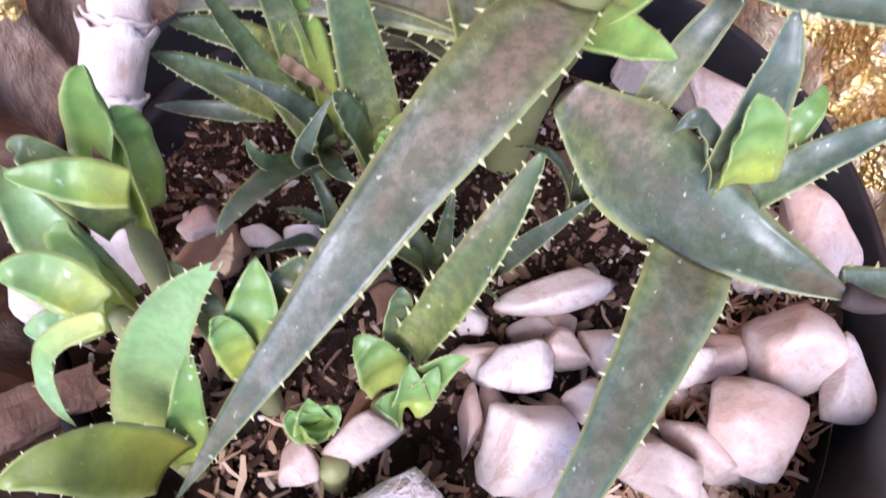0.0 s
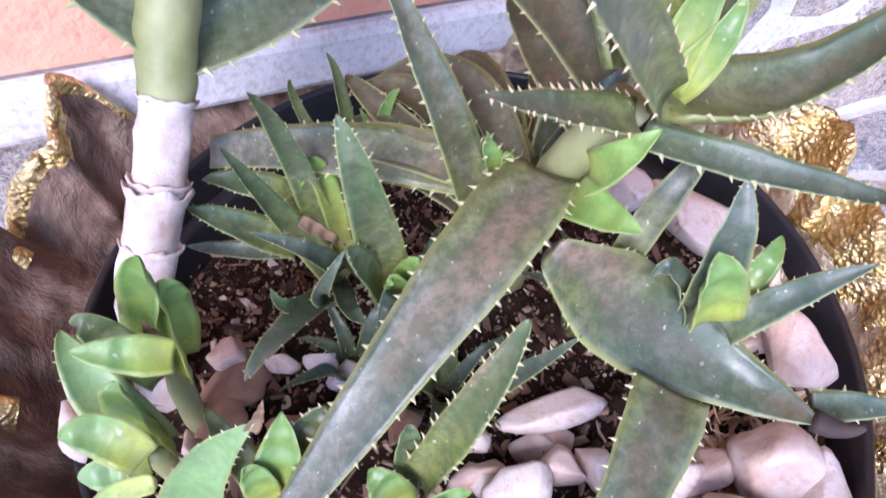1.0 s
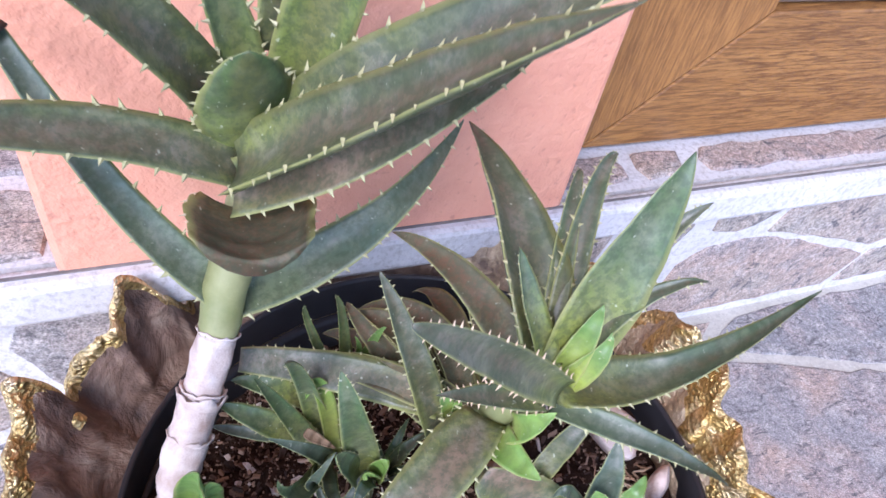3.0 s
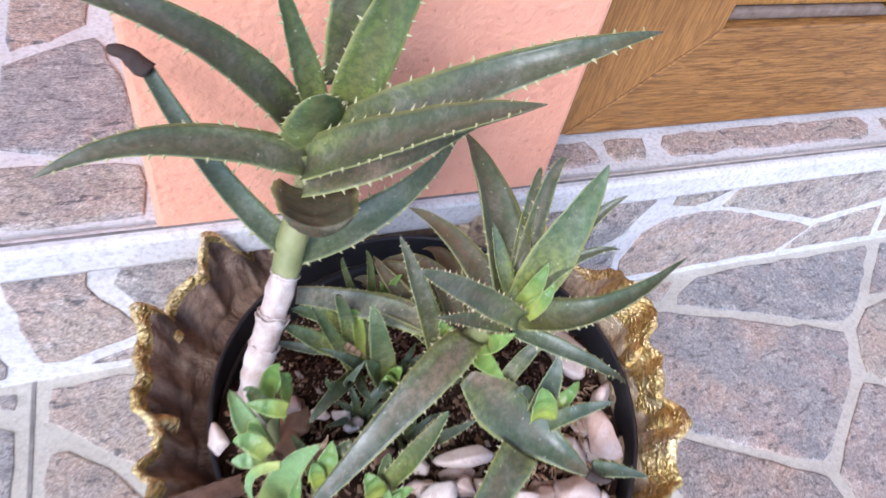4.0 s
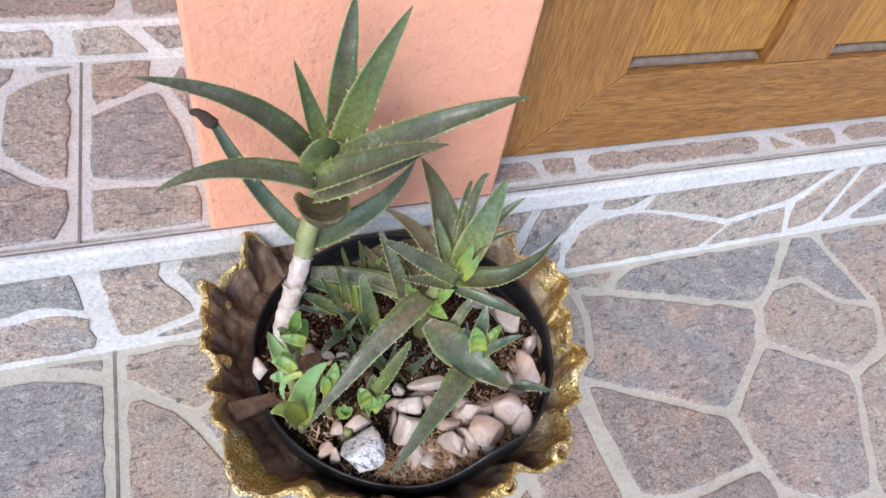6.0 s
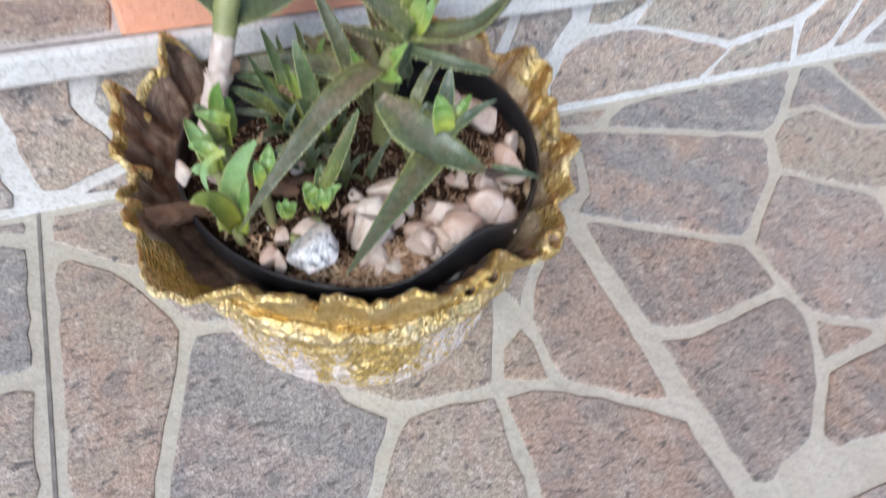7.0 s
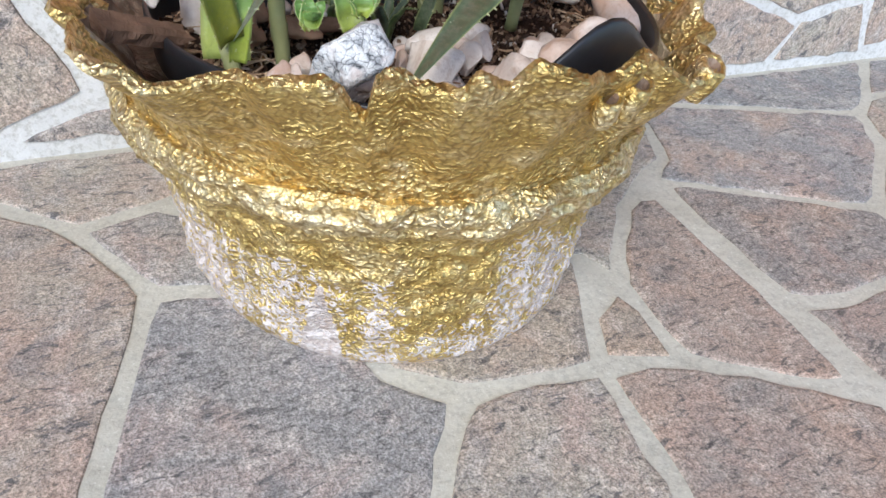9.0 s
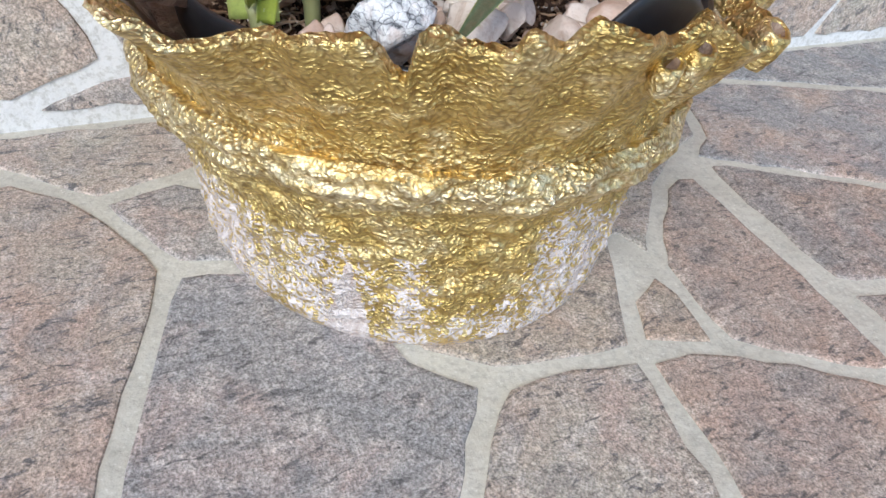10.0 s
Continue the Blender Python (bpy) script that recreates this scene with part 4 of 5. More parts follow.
pebble(0.0877, 0.0990, 0.1560, 0.0235, 0.0128, 0.0140, 8, 29)
pebble(0.0366, 0.0786, 0.1500, 0.0152, 0.0190, 0.0140, 20, 30)
pebble(0.0709, 0.0737, 0.1520, 0.0100, 0.0251, 0.0140, 8, 31)
fill = random.Random(11)
for k_ in range(30):
    x_, y_ = fill.uniform(0.025, 0.150), fill.uniform(0.058, 0.135)
    if (Vector((x_, y_, 0)) - INPOT).length < 0.118:
        s_ = fill.uniform(0.014, 0.024)
        pebble(x_, y_, soil_height(x_, y_) + s_ * 0.1, s_, s_ * fill.uniform(0.6, 0.9), s_ * fill.uniform(0.5, 0.7), fill.uniform(0, 180), 100 + k_)
for x_, y_, z_, l_, t_, s_ in ((-0.0268, 0.1767, 0.1544, 0.030, 20, 60), (-0.0353, 0.1626, 0.1569, 0.026, 100, 66), (0.0176, 0.1434, 0.1560, 0.020, 35, 67), (-0.0118, 0.1521, 0.1554, 0.024, -20, 65), (-0.0319, 0.1444, 0.1556, 0.020, 70, 61), (-0.0009, 0.1155, 0.1527, 0.018, 40, 62), (0.0943, 0.1775, 0.1512, 0.020, 10, 63), (-0.0356, 0.1545, 0.1572, 0.016, 120, 64)):
    chunk = tagged(new("bark_piece", pebble_mesh("bark_piece", (l_ / 1.8, l_ / 2.8, l_ / 4.5), s_, CHIP, 0.3)), "chunky piece of brown bark lying on the soil", "bark", "bark pieces in the pot")
    chunk.matrix_world = pose(x_, y_, z_, 12, 8, t_)
pebble(-0.0070, 0.0758, 0.1666, 0.017, 0.012, 0.021, 0, 48, 10, None, "smooth white stone leaning on the speckled rock")
pebble(-0.0338, 0.0906, 0.1596, 0.013, 0.012, 0.022, 20, 45, 0, None, "small grey-white pebble by the pot rim")
pebble(-0.0258, 0.0875, 0.1567, 0.010, 0.010, 0.020, 50, 46, 0, None, "small brownish pebble by the pot rim")
rock = pebble(-0.0068, 0.0823, 0.1660, 0.0370, 0.0340, 0.0400, 25, 57, 12, SPECKLED, "white rock speckled with black crystals on the soil", "speckled_rock", "decorative stones in the pot", 0.28)


def chips():
    """Bark chips and shreds strewn over the soil."""
    rnd = random.Random(5)
    verts, faces = [], []
    for n_ in range(6500):
        a, r = rnd.uniform(0, 2 * math.pi), 0.1205 * math.sqrt(rnd.random())
        x, y = INPOT.x + r * math.cos(a), INPOT.y + r * math.sin(a)
        z = soil_height(x, y) + rnd.uniform(0.0, 0.006) * rnd.random()
        big = rnd.random() ** 5
        l, w, t = 0.0010 + 0.011 * big * rnd.uniform(0.5, 1), 0.0008 + 0.0050 * big * rnd.random(), 0.0004 + 0.0014 * rnd.random()
        m = Matrix.Translation((x, y, z)) @ Euler((rnd.uniform(-0.9, 0.9), rnd.uniform(-0.9, 0.9), rnd.uniform(0, 6.3))).to_matrix().to_4x4()
        b = len(verts)
        j_ = [rnd.uniform(0.45, 1.1) for _ in range(8)]
        for sx, sy, sz in ((-j_[0], -j_[1], -1), (j_[2], -j_[3], -1), (j_[4], j_[5], -1), (-j_[6], j_[7], -1), (-j_[1], -j_[0] * 0.8, 1), (j_[3], -j_[2] * 0.8, 1), (j_[5], j_[4] * 0.8, 1), (-j_[7], j_[6] * 0.8, 1)):
            verts.append(m @ Vector((sx * l / 2, sy * w / 2, sz * t / 2)))
        faces += [tuple(b + i for i in f) for f in ((0, 3, 2, 1), (4, 5, 6, 7), (0, 1, 5, 4), (1, 2, 6, 5), (2, 3, 7, 6), (3, 0, 4, 7))]
    m = Mat("bark_shreds", 0.9)
    m.color(m.ramp(m.island(), (0.0, (0.03, 0.016, 0.010)), (0.35, (0.10, 0.054, 0.034)), (0.70, (0.24, 0.14, 0.085)), (0.93, (0.42, 0.29, 0.19)), (1.0, (0.66, 0.60, 0.54))))
    return mesh_of("bark_chips", verts, faces, m.m, False)


def shreds():
    """Tan fibres of coir and bark, lying thick at the pot's front rim."""
    rnd = random.Random(8)
    verts, faces = [], []
    for n_ in range(2300):
        x, y = rnd.gauss(0.040, 0.026), rnd.gauss(0.064, 0.012)
        if n_ % 3 == 1:
            x, y = rnd.gauss(0.105, 0.022), rnd.gauss(0.085, 0.014)
        if n_ % 4 == 0:
            a, r = rnd.uniform(3.3, 6.2), rnd.uniform(0.085, 0.118)
            x, y = INPOT.x + r * math.cos(a), INPOT.y + r * math.sin(a)
        if (Vector((x, y, 0)) - INPOT.xyz * Vector((1, 1, 0))).length > 0.1225:
            continue
        z = soil_height(x, y) + rnd.uniform(0.0, 0.007)
        l, w, t = rnd.uniform(0.002, 0.011), rnd.uniform(0.0005, 0.0020), rnd.uniform(0.0003, 0.0008)
        m = Matrix.Translation((x, y, z)) @ Euler((rnd.uniform(-0.4, 0.4), rnd.uniform(-0.4, 0.4), rnd.uniform(0, 6.3))).to_matrix().to_4x4()
        b, bow = len(verts), rnd.uniform(-0.12, 0.12) * l
        for sx, dy in ((-1, 0), (0, bow), (1, 0)):
            for sy, sz in ((-1, -1), (1, -1), (1, 1), (-1, 1)):
                verts.append(m @ Vector((sx * l / 2, sy * w / 2 * (1 - 0.4 * abs(sx)) + dy, sz * t / 2)))
        for k in (0, 4):
            faces += [tuple(b + k + i for i in q) for q in ((0, 1, 5, 4), (1, 2, 6, 5), (2, 3, 7, 6), (3, 0, 4, 7))]
        faces += [(b, b + 3, b + 2, b + 1), (b + 8, b + 9, b + 10, b + 11)]
    m = Mat("coir_fibres", 0.9)
    m.color(m.ramp(m.island(), (0.0, (0.16, 0.085, 0.045)), (0.4, (0.38, 0.235, 0.135)), (0.8, (0.56, 0.40, 0.26)), (1.0, (0.66, 0.52, 0.38))))
    return mesh_of("coir_fibres", verts, faces, m.m, False)


tagged(part("coir_fibres", shreds()), "tan coir fibres and bark shreds strewn on soil", "fibres", "", "stuff")
tagged(part("bark_chips", chips()), "loose brown bark chips and white grit strewn on soil", "bark chips", "", "stuff")
def plank():
    """A split, weathered piece of wood, ragged at its ends."""
    a, c = Vector((-0.0946, 0.1340, 0.1700)), Vector((-0.0622, 0.1446, 0.1580))
    d = (c - a).normalized()
    s = d.cross(Vector((0, -0.3, 1))).normalized()
    u = s.cross(d)
    verts, faces, n = [], [], 24
    shape = ((-1, -1), (-0.3, -1.1), (0.4, -0.9), (1, -1), (1.05, 0), (0.9, 0.9), (0.3, 1.15), (-0.35, 0.95), (-0.95, 1.05), (-1.05, 0))
    for i in range(n + 1):
        for k, (x, y) in enumerate(shape):
            end = 0.007 * noise.noise(Vector((k * 1.7, i, 3))) * (abs(2 * i / n - 1) ** 6)
            g = 0.12 * noise.noise(Vector((i * 0.25, k * 2.1, 1)))
            verts.append(a.lerp(c, i / n) + d * end + s * (0.0074 - 0.0024 * i / n) * x * (1 + 1.8 * g) + u * 0.0030 * y * (1 + 2 * g))
    m = len(shape)
    for i in range(n):
        for k in range(m):
            j = (k + 1) % m
            faces.append((i * m + k, i * m + j, (i + 1) * m + j, (i + 1) * m + k))
    faces += [tuple(reversed(range(m))), tuple(n * m + k for k in range(m))]
    return mesh_of("driftwood", verts, faces, BARK, False)


tagged(part("driftwood", plank()), "flat brown weathered piece of wood across the pot edge", "stick")
pts, rr = smooth_path([(-0.0214, 0.1544, 0.1522), (-0.0018, 0.1539, 0.1554), (0.0199, 0.1515, 0.1547)], [0.0035, 0.004, 0.003], 8)
tagged(part("twig", tube("twig", pts, rr, BARK, 8, 0.3)), "thin brown twig on the potting soil", "stick")

# ---- the tall aloe on its pale stem ----
tall = thing("aloe_plant", "tall aloe with pale bare stem and dark spiny rosette", "aloe", "aloes in the planter")
pts, rr = smooth_path([(-0.0500, 0.1860, 0.1400), (-0.0461, 0.1964, 0.1804), (-0.0337, 0.2153, 0.2039), (-0.0240, 0.2290, 0.2255)], [0.0086, 0.0080, 0.0076, 0.0074], 9)
st = part("stem", tube("stem", pts, rr, STEM, 22, 0.22), tall, "pale bare woody stem with leaf scars")


def scar(centre, axis, r, tall_, seed):
    """A torn papery collar left where a leaf came off the stem."""
    p0, d0 = Vector(centre), Vector(axis).normalized()
    s0 = d0.orthogonal().normalized()
    w0 = d0.cross(s0)
    n, verts, faces = 40, [], []
    for flare, rise in ((0.95, -0.5), (1.06, 0.0), (1.16, 1.0), (1.09, 1.02), (0.98, 0.3)):
        for k in range(n):
            a = 2 * math.pi * k / n
            jag = 0.55 + 0.75 * noise.noise(Vector((math.cos(a) * 2.2, math.sin(a) * 2.2, seed))) + 0.5 * noise.noise(Vector((a * 5, seed, 2)))
            up = rise * tall_ * (max(jag, 0.05) if rise > 0 else 1.0)
            verts.append(p0 + d0 * up + (s0 * math.cos(a) + w0 * math.sin(a)) * r * (flare + 0.05 * noise.noise(Vector((a * 3, seed, rise)))))
    for i in range(4):
        for k in range(n):
            j = (k + 1) % n
            faces.append((i * n + k, i * n + j, (i + 1) * n + j, (i + 1) * n + k))
    part("leaf_scar", mesh_of("leaf_scar", verts, faces, STEM), st)

scar((-0.0399, 0.2058, 0.1922), (0.35, 0.50, 0.79), 0.0080, 0.0030, 1.0)
scar((-0.0337, 0.2153, 0.2039), (0.35, 0.50, 0.79), 0.0086, 0.0045, 2.0)
scar((-0.0325, 0.2169, 0.2065), (0.35, 0.50, 0.79), 0.0080, 0.0025, 3.0)
scar((-0.0240, 0.2290, 0.2255), (0.35, 0.50, 0.79), 0.0075, 0.0020, 4.0)
pts, rr = smooth_path([(-0.0240, 0.2290, 0.2255), (-0.0186, 0.2386, 0.2418), (-0.0073, 0.2517, 0.2733), (-0.0045, 0.2510, 0.3005)], [0.0076, 0.0086, 0.0074, 0.0072], 8)
part("green_stem", tube("green_stem", pts, rr, STEM_GREEN, 18, 0.12), tall, "green upper stem")
leaf(tall, (-0.0097, 0.2416, 0.2963), (-0.0715, 0.2320, 0.3262), (-0.1237, 0.2199, 0.3228), 0.0200, L_BROWN, (0, -0.45, 0.9), cup=0.2, waist=0.85, full=1.3, tooth=0.0024)
leaf(tall, (-0.0125, 0.2570, 0.3058), (-0.0564, 0.2320, 0.3770), (-0.1201, 0.2150, 0.4170), 0.0220, L_BROWN, (0.3, -0.7, 0.7), waist=0.85, full=1.2, tooth=0.0024)
leaf(tall, (-0.0215, 0.2382, 0.2398), (-0.0511, 0.2580, 0.2756), (-0.0780, 0.2880, 0.3216), 0.0160, L_TEAL, (0.2, -0.6, 0.7), blunt=0.45, waist=0.95, thick=0.36, teeth=9, tooth=0.0024)
leaf(tall, (-0.0030, 0.2580, 0.3156), (-0.0124, 0.2620, 0.3524), (-0.0227, 0.2620, 0.3905), 0.0160, L_GREEN, (0.2, -1, 0.15), teeth=10, full=1.2, tooth=0.0024)
leaf(tall, (0.0080, 0.2620, 0.3275), (0.0148, 0.2720, 0.3839), (0.0230, 0.2820, 0.4268), 0.0230, L_DARK, (0, -1, 0.2), full=1.3, tooth=0.0024)
leaf(tall, (0.0108, 0.2500, 0.3229), (0.0273, 0.2460, 0.3838), (0.0499, 0.2440, 0.4376), 0.0250, L_GREEN, (-0.4, -1, 0.3), waist=0.85, full=1.2, tooth=0.0024)
leaf(tall, (-0.0122, 0.2365, 0.3005), (0.0260, 0.1960, 0.3531), (0.0473, 0.1490, 0.4039), 0.0250, L_BROWN, (-0.4, -0.3, 1), waist=0.95, cup=0.45, full=1.3, teeth=16, tooth=0.0024)
leaf(tall, (-0.0007, 0.2465, 0.3018), (0.0556, 0.2031, 0.3715), (0.1240, 0.1964, 0.3965), 0.0260, L_BROWN, (-0.35, -0.5, 0.9), waist=0.9, teeth=18, full=1.2, tooth=0.0024)
leaf(tall, (0.0005, 0.2508, 0.2900), (0.0551, 0.2740, 0.2926), (0.1095, 0.2920, 0.3118), 0.0260, L_BROWN, (-0.3, -0.6, 0.8), waist=0.9, blunt=0.2, full=1.6, tooth=0.0024)
leaf(tall, (-0.0135, 0.2367, 0.2915), (0.0281, 0.2150, 0.3234), (0.0595, 0.1900, 0.3715), 0.0210, L_BROWN, (-0.4, -0.5, 0.8), waist=0.95, full=1.3, tooth=0.0024, stains=((0.25, 0.35, 0.3, 0.9, 0.8),))
leaf(tall, (-0.0242, 0.2367, 0.2347), (0.0372, 0.2477, 0.2523), (0.0630, 0.2322, 0.3167), 0.0240, L_TEAL, (-0.4, -0.5, 0.7), waist=0.8, full=1.3, thick=0.36, tooth=0.0024)
leaf(tall, (-0.0066, 0.2457, 0.3015), (-0.0068, 0.2380, 0.3249), (-0.0070, 0.2336, 0.3448), 0.0330, L_GREEN, (0.1, -0.9, 0.5), cup=-0.3, teeth=9, waist=0.62, thick=0.2, full=2.5, tooth=0.0024)
leaf(tall, (-0.0079, 0.2419, 0.2775), (-0.0099, 0.2220, 0.2840), (-0.0119, 0.2060, 0.2895), 0.0430, L_WITHER, (0, -0.1, 1), cup=0.45, teeth=5, tooth=0.002, blunt=0.85, thick=0.24, spine=SPINE_TAN, waist=0.75, label="withered grey-brown cut-off leaf")
pts, rr = smooth_path([(-0.0775, 0.2875, 0.3206), (-0.0847, 0.2910, 0.3271), (-0.0929, 0.2900, 0.3332)], [0.0042, 0.0050, 0.0014], 5)
part("burnt_tip", tube("burnt_tip", pts, rr, TIP, 8, 0.5), tall, "blackened dead leaf tip")

# ---- the second aloe: a rosette over broad hanging leaves ----
wide = thing("aloe_plant", "spreading aloe with yellow-green heart over broad scarred leaves", "aloe", "aloes in the planter")
pts, rr = smooth_path([(0.0760, 0.1900, 0.1380), (0.0740, 0.1840, 0.1850), (0.0700, 0.1690, 0.2260), (0.0773, 0.1617, 0.2558)], [0.0075, 0.0072, 0.0068, 0.0056], 8)
part("stem", tube("stem", pts, rr, STEM_GREEN, 16, 0.15), wide)
leaf(wide, (0.0763, 0.1647, 0.2638), (0.0775, 0.2000, 0.2896), (0.0740, 0.2486, 0.3034), 0.0300, L_BROWN, (0.15, -0.8, 0.6), cup=0.45, full=1.4, waist=0.6, teeth=16)
leaf(wide, (0.0803, 0.1617, 0.2618), (0.0982, 0.1710, 0.3046), (0.1127, 0.1794, 0.3395), 0.0255, L_MINT, (-0.4, -0.9, 0.35), full=1.5, waist=0.55, teeth=0, cup=0.45)
leaf(wide, (0.0823, 0.1637, 0.2638), (0.1123, 0.1780, 0.2949), (0.1351, 0.1817, 0.3138), 0.0140, L_BROWN, (-0.6, -0.5, 0.6), waist=0.8)
leaf(wide, (0.0833, 0.1617, 0.2598), (0.1011, 0.1620, 0.2928), (0.1235, 0.1586, 0.3022), 0.0105, L_DARK, (-0.4, -0.2, 1), waist=0.9, teeth=8)
leaf(wide, (0.0793, 0.1547, 0.2618), (0.1246, 0.1491, 0.2661), (0.1416, 0.1382, 0.3172), 0.0215, L_DARK, (-0.5, 0.0, 0.85), waist=0.9, cup=0.45, teeth=16)
leaf(wide, (0.0783, 0.1527, 0.2638), (0.0371, 0.1415, 0.3132), (0.0112, 0.1377, 0.3381), 0.0135, L_BROWN, (-0.3, -0.6, 0.7), blunt=0.12, spine=SPINE_TAN, waist=0.8, teeth=16, full=1.6)
leaf(wide, (0.0753, 0.1557, 0.2558), (0.0525, 0.1568, 0.2647), (0.0336, 0.1563, 0.2729), 0.0125, L_BROWN, (-0.2, -0.3, 1), spine=SPINE_TAN)
leaf(wide, (0.0813, 0.1667, 0.2658), (0.1038, 0.2028, 0.3020), (0.1193, 0.2157, 0.3084), 0.0115, L_DARK, (-0.5, -0.6, 0.6), waist=0.9)
leaf(wide, (0.0793, 0.1667, 0.2658), (0.0958, 0.2009, 0.2956), (0.1065, 0.2176, 0.3022), 0.0100, L_DARK, (-0.4, -0.6, 0.6), teeth=8)
leaf(wide, (0.0773, 0.1607, 0.2658), (0.0693, 0.1757, 0.2905), (0.0663, 0.1843, 0.3030), 0.0110, L_MINT, (0.2, -0.9, 0.4), teeth=9, tooth=0.0009)
leaf(wide, (0.0813, 0.1587, 0.2618), (0.0874, 0.1618, 0.2809), (0.0908, 0.1646, 0.2916), 0.0115, L_FRESH, (-0.6, -0.7, 0.4), teeth=0, thick=0.4, waist=0.9)
leaf(wide, (0.0823, 0.1577, 0.2598), (0.0901, 0.1559, 0.2746), (0.0938, 0.1589, 0.2837), 0.0110, L_FRESH, (-0.6, -0.7, 0.4), teeth=0, thick=0.4)
leaf(wide, (0.0660, 0.1630, 0.2280), (0.0626, 0.1488, 0.2384), (0.0671, 0.1331, 0.2446), 0.0125, L_LIME, (-0.3, -0.5, 0.8), teeth=5, tooth=0.0009, waist=0.9, full=2.6, thick=0.4)
leaf(wide, (0.0700, 0.1610, 0.2320), (0.0677, 0.1508, 0.2479), (0.0745, 0.1469, 0.2613), 0.0120, L_LIME, (-0.5, -0.3, 0.8), teeth=0, full=1.9, thick=0.4, waist=0.9)
leaf(wide, (0.0511, 0.1719, 0.2287), (0.0486, 0.1721, 0.2375), (0.0457, 0.1720, 0.2463), 0.0080, L_FRESH, (0.1, -0.8, 0.6), teeth=4)
leaf(wide, (0.0533, 0.1716, 0.2284), (0.0535, 0.1713, 0.2337), (0.0532, 0.1706, 0.2391), 0.0070, L_LIME, (0.1, -0.8, 0.6), teeth=4)
leaf(wide, (0.0813, 0.1567, 0.2478), (0.1129, 0.1322, 0.2465), (0.1183, 0.1097, 0.2605), 0.0115, L_TEAL, (-0.4, -0.2, 1), teeth=12)
leaf(wide, (0.0790, 0.1470, 0.1950), (0.0902, 0.1499, 0.2294), (0.1033, 0.1538, 0.2373), 0.0095, L_GREY, (-0.5, -0.6, 0.8), full=2.2, teeth=0)
leaf(wide, (0.0567, 0.1874, 0.2117), (0.0190, 0.2102, 0.2116), (-0.0160, 0.2341, 0.1977), 0.0190, L_GREY, (-0.1, -0.6, 1), blunt=0.55, waist=0.85, cup=0.1, teeth=16, stains=((0.12, 0.10, 0.0, 1.5, 0.6),))
leaf(wide, (0.0541, 0.1812, 0.2015), (0.0413, 0.1937, 0.2443), (0.0306, 0.2091, 0.2722), 0.0135, L_GREY, (0.1, -0.9, 0.5), waist=0.95, full=1.5)
leaf(wide, (0.0733, 0.1687, 0.2578), (0.0585, 0.2013, 0.2722), (0.0424, 0.2309, 0.2678), 0.0170, L_WITHER, (0, -0.8, 0.7), waist=0.9, teeth=8, tooth=0.001)
leaf(wide, (0.0743, 0.1667, 0.2418), (0.0703, 0.1996, 0.2500), (0.0727, 0.2182, 0.2561), 0.0160, L_WITHER, (0, -0.9, 0.5), teeth=6)
leaf(wide, (0.0624, 0.1650, 0.2338), (0.0142, 0.1340, 0.2261), (-0.0464, 0.1057, 0.1711), 0.0245, L_GREY, (-0.4, -0.25, 1), cup=0.16, teeth=20, waist=0.7, full=1.15, stains=((0.24, 0.20, -0.2, 0.7, 0.75), (0.44, 0.12, 0.2, 0.5, 0.5)))
leaf(wide, (0.0575, 0.1489, 0.2206), (0.0905, 0.1260, 0.1933), (0.1156, 0.0899, 0.1941), 0.0330, L_DARK, (-0.45, -0.2, 0.85), cup=0.32, waist=0.34, thick=0.15, tooth=0.0011, full=1.7, teeth=18, stains=((0.08, 0.26, -0.5, 0.8, 1.0), (0.93, 0.12, 0.0, 1.2, 0.8)))
leaf(wide, (0.0820, 0.1133, 0.1936), (0.0537, 0.0897, 0.1891), (0.0068, 0.0553, 0.1685), 0.0215, L_DARK, (-0.25, -0.4, 1), cup=0.14, waist=1.0, full=1.3, stains=((0.35, 0.12, 0.2, 0.5, 0.4),))
leaf(wide, (0.0122, 0.1197, 0.1770), (0.0267, 0.1215, 0.2119), (0.0369, 0.1260, 0.2353), 0.0115, L_GREEN, (-0.7, -0.3, 0.6), blunt=0.1, waist=0.9, full=1.8, stains=((0.6, 0.5, -0.9, 0.35, 0.8),))
leaf(wide, (0.0520, 0.1480, 0.1500), (0.0556, 0.1385, 0.1790), (0.0624, 0.1319, 0.2042), 0.0085, L_TEAL, (-0.2, -0.5, 1), waist=0.9, teeth=6)
leaf(wide, (0.1205, 0.0959, 0.1887), (0.1371, 0.0902, 0.1880), (0.1538, 0.0845, 0.1832), 0.0100, L_TEAL, (-0.3, -0.2, 1), teeth=5, waist=0.9)
pts, rr = smooth_path([(0.1136, 0.0919, 0.1941), (0.1186, 0.0869, 0.1946), (0.1236, 0.0849, 0.1971)], [0.0032, 0.0026, 0.0008], 5)
part("burnt_tip", tube("burnt_tip", pts, rr, TIP, 8, 0.5), wide, "blackened dead leaf tip")
leaf(wide, (0.0700, 0.1860, 0.1950), (0.0600, 0.2180, 0.2220), (0.0420, 0.2560, 0.1900), 0.0140, L_WITHER, (0, -0.6, 1), thick=0.08, cup=0.6, full=1.8, teeth=0, label="dead brown hanging leaf")
leaf(wide, (0.0720, 0.1900, 0.1850), (0.0740, 0.2260, 0.2120), (0.0720, 0.2640, 0.1860), 0.0150, L_WITHER, (0, -0.6, 1), thick=0.08, cup=0.6, full=1.8, teeth=0, label="dead brown hanging leaf")
